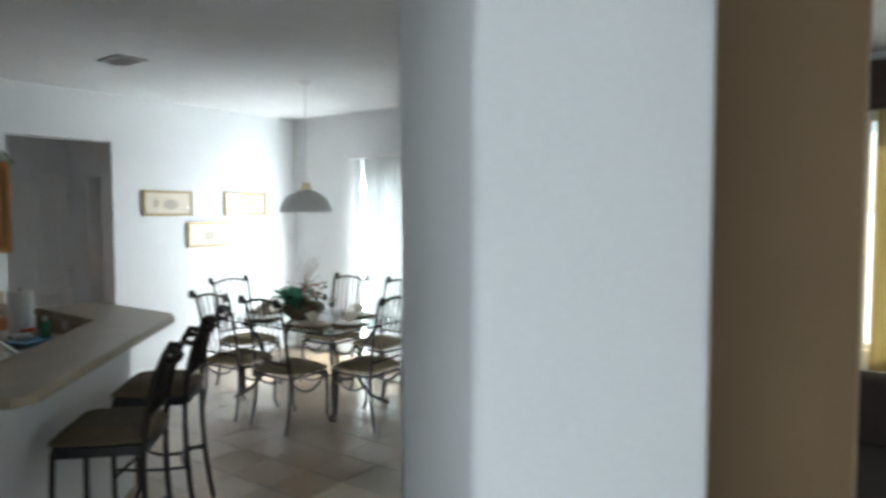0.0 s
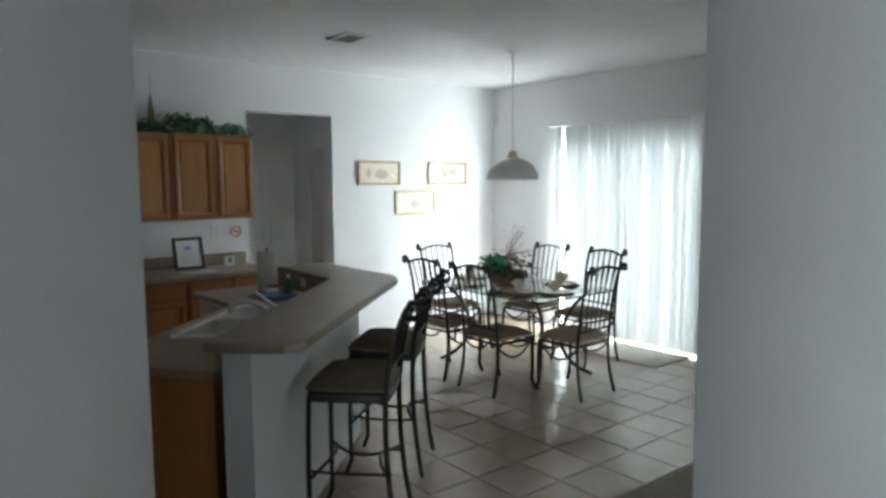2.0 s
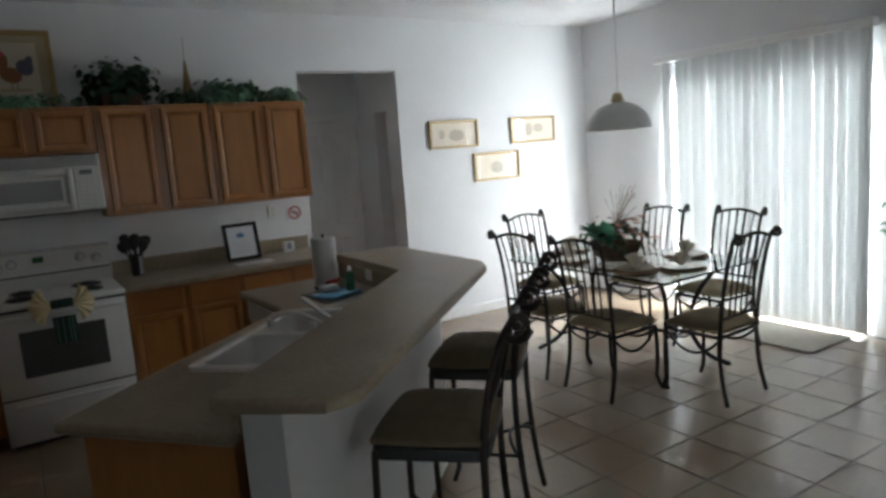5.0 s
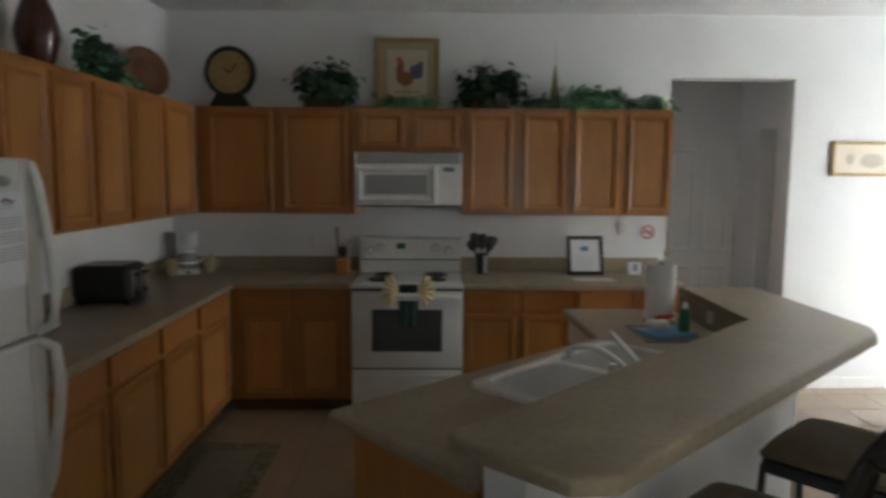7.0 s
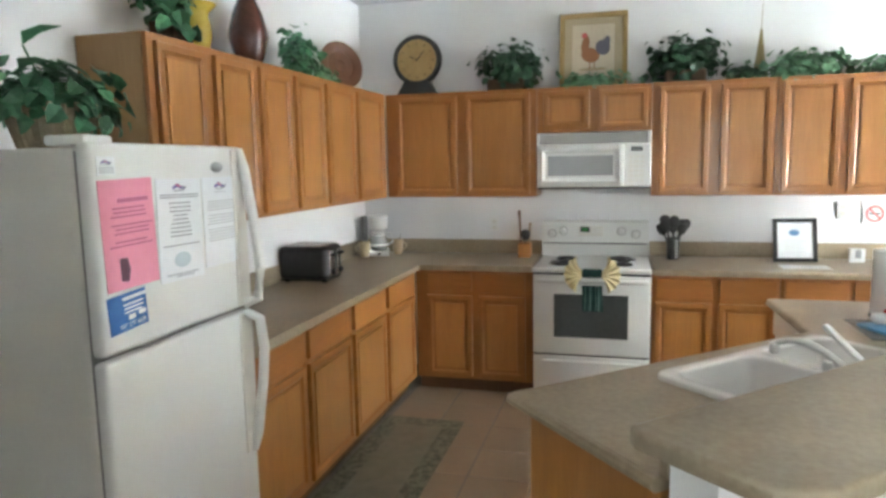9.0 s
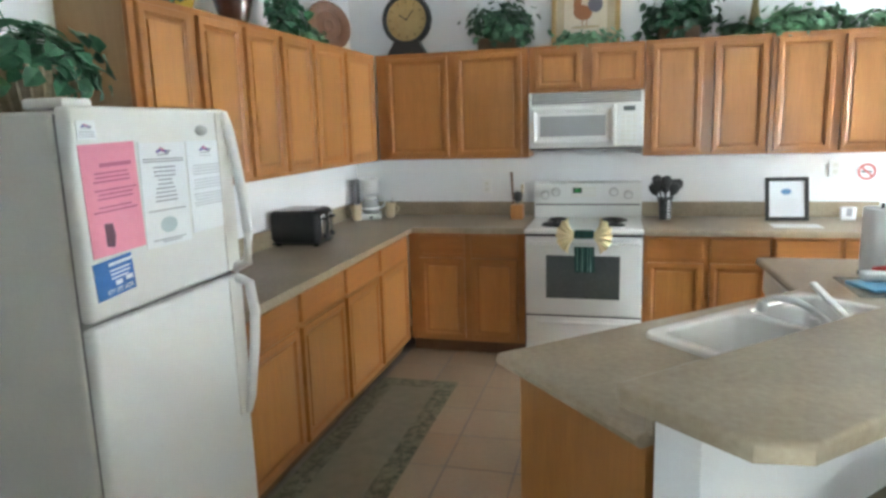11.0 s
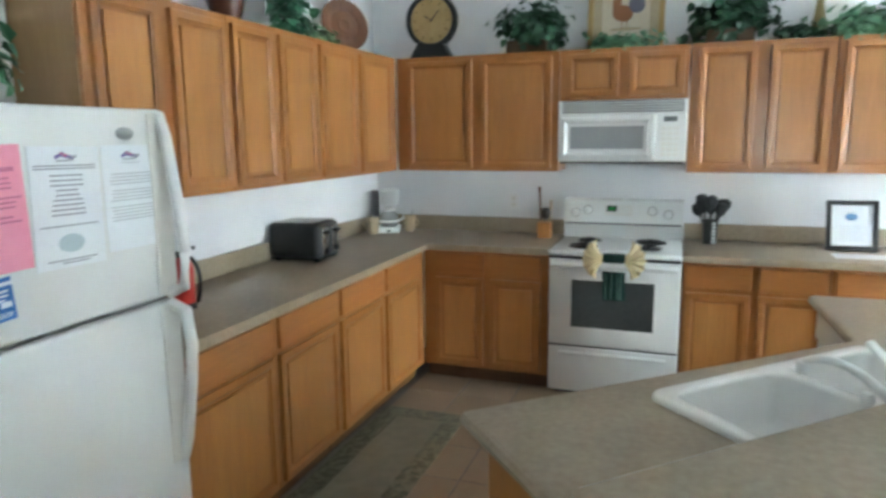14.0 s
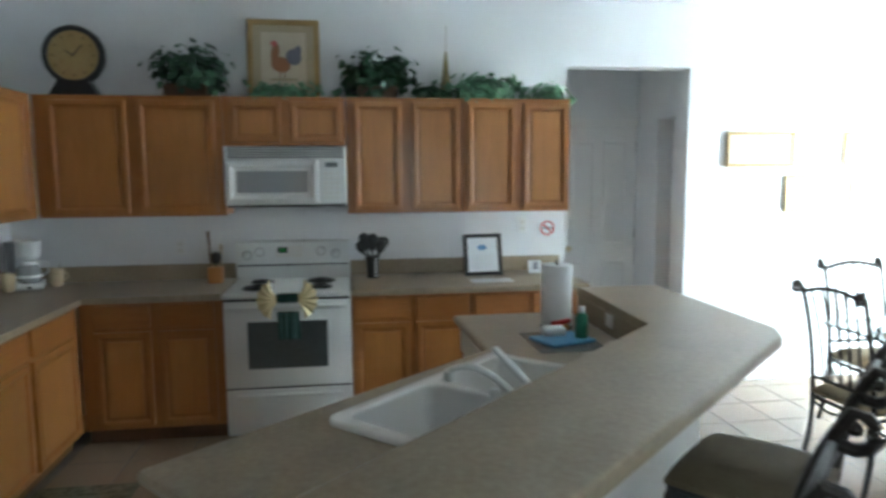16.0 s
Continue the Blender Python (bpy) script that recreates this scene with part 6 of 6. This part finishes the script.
for k in range(14):
    a = rn.uniform(-1.2, 1.6)
    l = rn.uniform(0.34, 0.56)
    tube(tw, arc((0, 0, 0.1), (0.02, 0, l * 0.7), (0.16 * math.cos(a), 0.16 * math.sin(a), l), 5), 0.002, 4)
tagged(part("twigs", tw, DARKWOOD, cp), kind="stuff")

# plant on an iron stand
ps = thing("plant_stand", pose(6.65, -3.61, 0.0), "tall black iron plant stand holding a dark urn", "plant stand")
for k in range(4):
    a = radians(45 + 90 * k)
    ca, sa = math.cos(a), math.sin(a)
    pts = [(0.15 * ca, 0.15 * sa, 0.86), (0.17 * ca, 0.17 * sa, 0.78), (0.12 * ca, 0.12 * sa, 0.62), (0.10 * ca, 0.10 * sa, 0.45), (0.11 * ca, 0.11 * sa, 0.26), (0.15 * ca, 0.15 * sa, 0.12), (0.21 * ca, 0.21 * sa, 0.0)]
    smooth(part("leg", tube(bmesh.new(), pts, 0.010, 7), IRON, ps))
for r, z in ((0.165, 0.80), (0.115, 0.24)):
    smooth(part("ring", tube(bmesh.new(), [(r * math.cos(2 * math.pi * k / 20), r * math.sin(2 * math.pi * k / 20), z) for k in range(21)], 0.009, 6), IRON, ps))
ur = thing("urn_plant", pose(6.65, -3.61, 0.62), "dark green fern in a tapering black urn on the stand", "plant")
smooth(part("urn", lathe(bmesh.new(), [(0, 0), (0.03, 0), (0.04, 0.03), (0.09, 0.09), (0.14, 0.20), (0.165, 0.34), (0.175, 0.36), (0.16, 0.36), (0.13, 0.20), (0, 0.10)], 24), BLACKP, ur))
rn = random.Random(77)
fb = bmesh.new()
for k in range(46):
    a, l, e = rn.uniform(0, 6.28), rn.uniform(0.22, 0.42), rn.uniform(0.05, 0.9)
    pts = arc((0.04 * math.cos(a), 0.04 * math.sin(a), 0.32), (0.5 * l * math.cos(a), 0.5 * l * math.sin(a), 0.36 + 0.7 * l * e), (l * math.cos(a), l * math.sin(a), 0.30 + 0.5 * l * e), 8)
    for i, p in enumerate(pts[1:]):
        dvec = (pts[i + 1] - pts[i]).normalized()
        side = dvec.cross(Vector((0, 0, 1))).normalized()
        for s_ in (-1, 1):
            leaf(fb, p, side * s_ + 0.5 * dvec + Vector((0, 0, -0.2)), Vector((0, 0, 1)), 0.06, 0.5)
part("fronds", fb, DEEP, ur)

# kitchen runner
RUG = material("sage_beige_rug", (0.155, 0.135, 0.085), (0.23, 0.20, 0.135), 0.97, scale=14, fine=220, bump=0.1)
RUGEDGE = material("sage_leaf_border", (0.075, 0.075, 0.040), (0.20, 0.17, 0.11), 0.97, scale=26, fine=160, bump=0.1, p0=0.42, p1=0.56)
rg = thing("kitchen_rug", pose(0.57, -2.95, 0.001), "beige runner rug with a sage green leaf border", "rug")
part("field", mbox(0.11, 0.39, 0.11, 1.69, 0, 0.009), RUG, rg)
for x0, x1, y0, y1 in ((0, 0.5, 0, 0.108), (0, 0.5, 1.692, 1.80), (0, 0.108, 0.108, 1.692), (0.392, 0.5, 0.108, 1.692)):
    part("border", mbox(x0, x1, y0, y1, 0, 0.010, bevel=0.002), RUGEDGE, rg)

# baseboards
for n, b in (("baseboard", (4.71, XE - 0.001, -0.014, -0.001, 0, 0.085)), ("baseboard", (XE - 0.014, XE - 0.001, -1.0, -0.016, 0, 0.085)), ("baseboard", (XE - 0.014, XE - 0.001, -6.0, -2.98, 0, 0.085))):
    structure(n, mbox(*b, bevel=0.003), TRIM, "white painted baseboard", "baseboard")

# ---- floor: ceramic tiles on grout, carpet beyond ----
FL = thing("floor", pose(0, 0, 0), "beige ceramic tile floor with grey-brown grout", "floor", kind="structure")
part("grout_bed", mbox(-0.15, XE + 0.15, -4.18, 2.0, -0.10, -0.003), GROUT, FL)
structure("carpet", mbox(-0.15, XE + 0.15, -10.15, -4.18, -0.10, 0.008), CARPET, "taupe carpet of the living room", "carpet")
P = 0.335
tile_mesh = bpy.data.meshes.new("tile")
tm = mbox(-P / 2 + 0.004, P / 2 - 0.004, -P / 2 + 0.004, P / 2 - 0.004, -0.006, 0.0)
bmesh.ops.bevel(tm, geom=[e for e in tm.edges if all(v.co.z > -0.001 for v in e.verts)], offset=0.003, segments=1, affect="EDGES")
tm.to_mesh(tile_mesh)
tm.free()
tile_mesh.materials.append(TILE)
X0, Y0 = 0.912 - 3 * P + P / 2, -4.18 + P / 2
far = bmesh.new()
for j in range(18):
    for i in range(22):
        x, y = X0 + P * i, Y0 + P * j
        if x > XE or y > 1.0:
            continue
        hidden = (x < 0.45 and y > -2.9) or (y > -0.45 and x < 3.6) or (y > 0.1 and not 2.9 < x < 4.9) or (2.3 < x < 3.2 and -2.3 < y < -1.6)
        if hidden:
            continue
        if 0.45 < x < 6.7 and y < 0.0:
            t = new("tile", tile_mesh)
            t.parent = FL
            t.location = (x, y, 0.0012 * noise.noise(Vector((x * 3, y * 3, 0.5))) - 0.0006)
        else:
            box(far, x - P / 2 + 0.004, x + P / 2 - 0.004, y - P / 2 + 0.004, y + P / 2 - 0.004, -0.006, -0.0005)
fo = part("edge_tiles", far, TILE, FL)
fo["kind"] = "stuff"
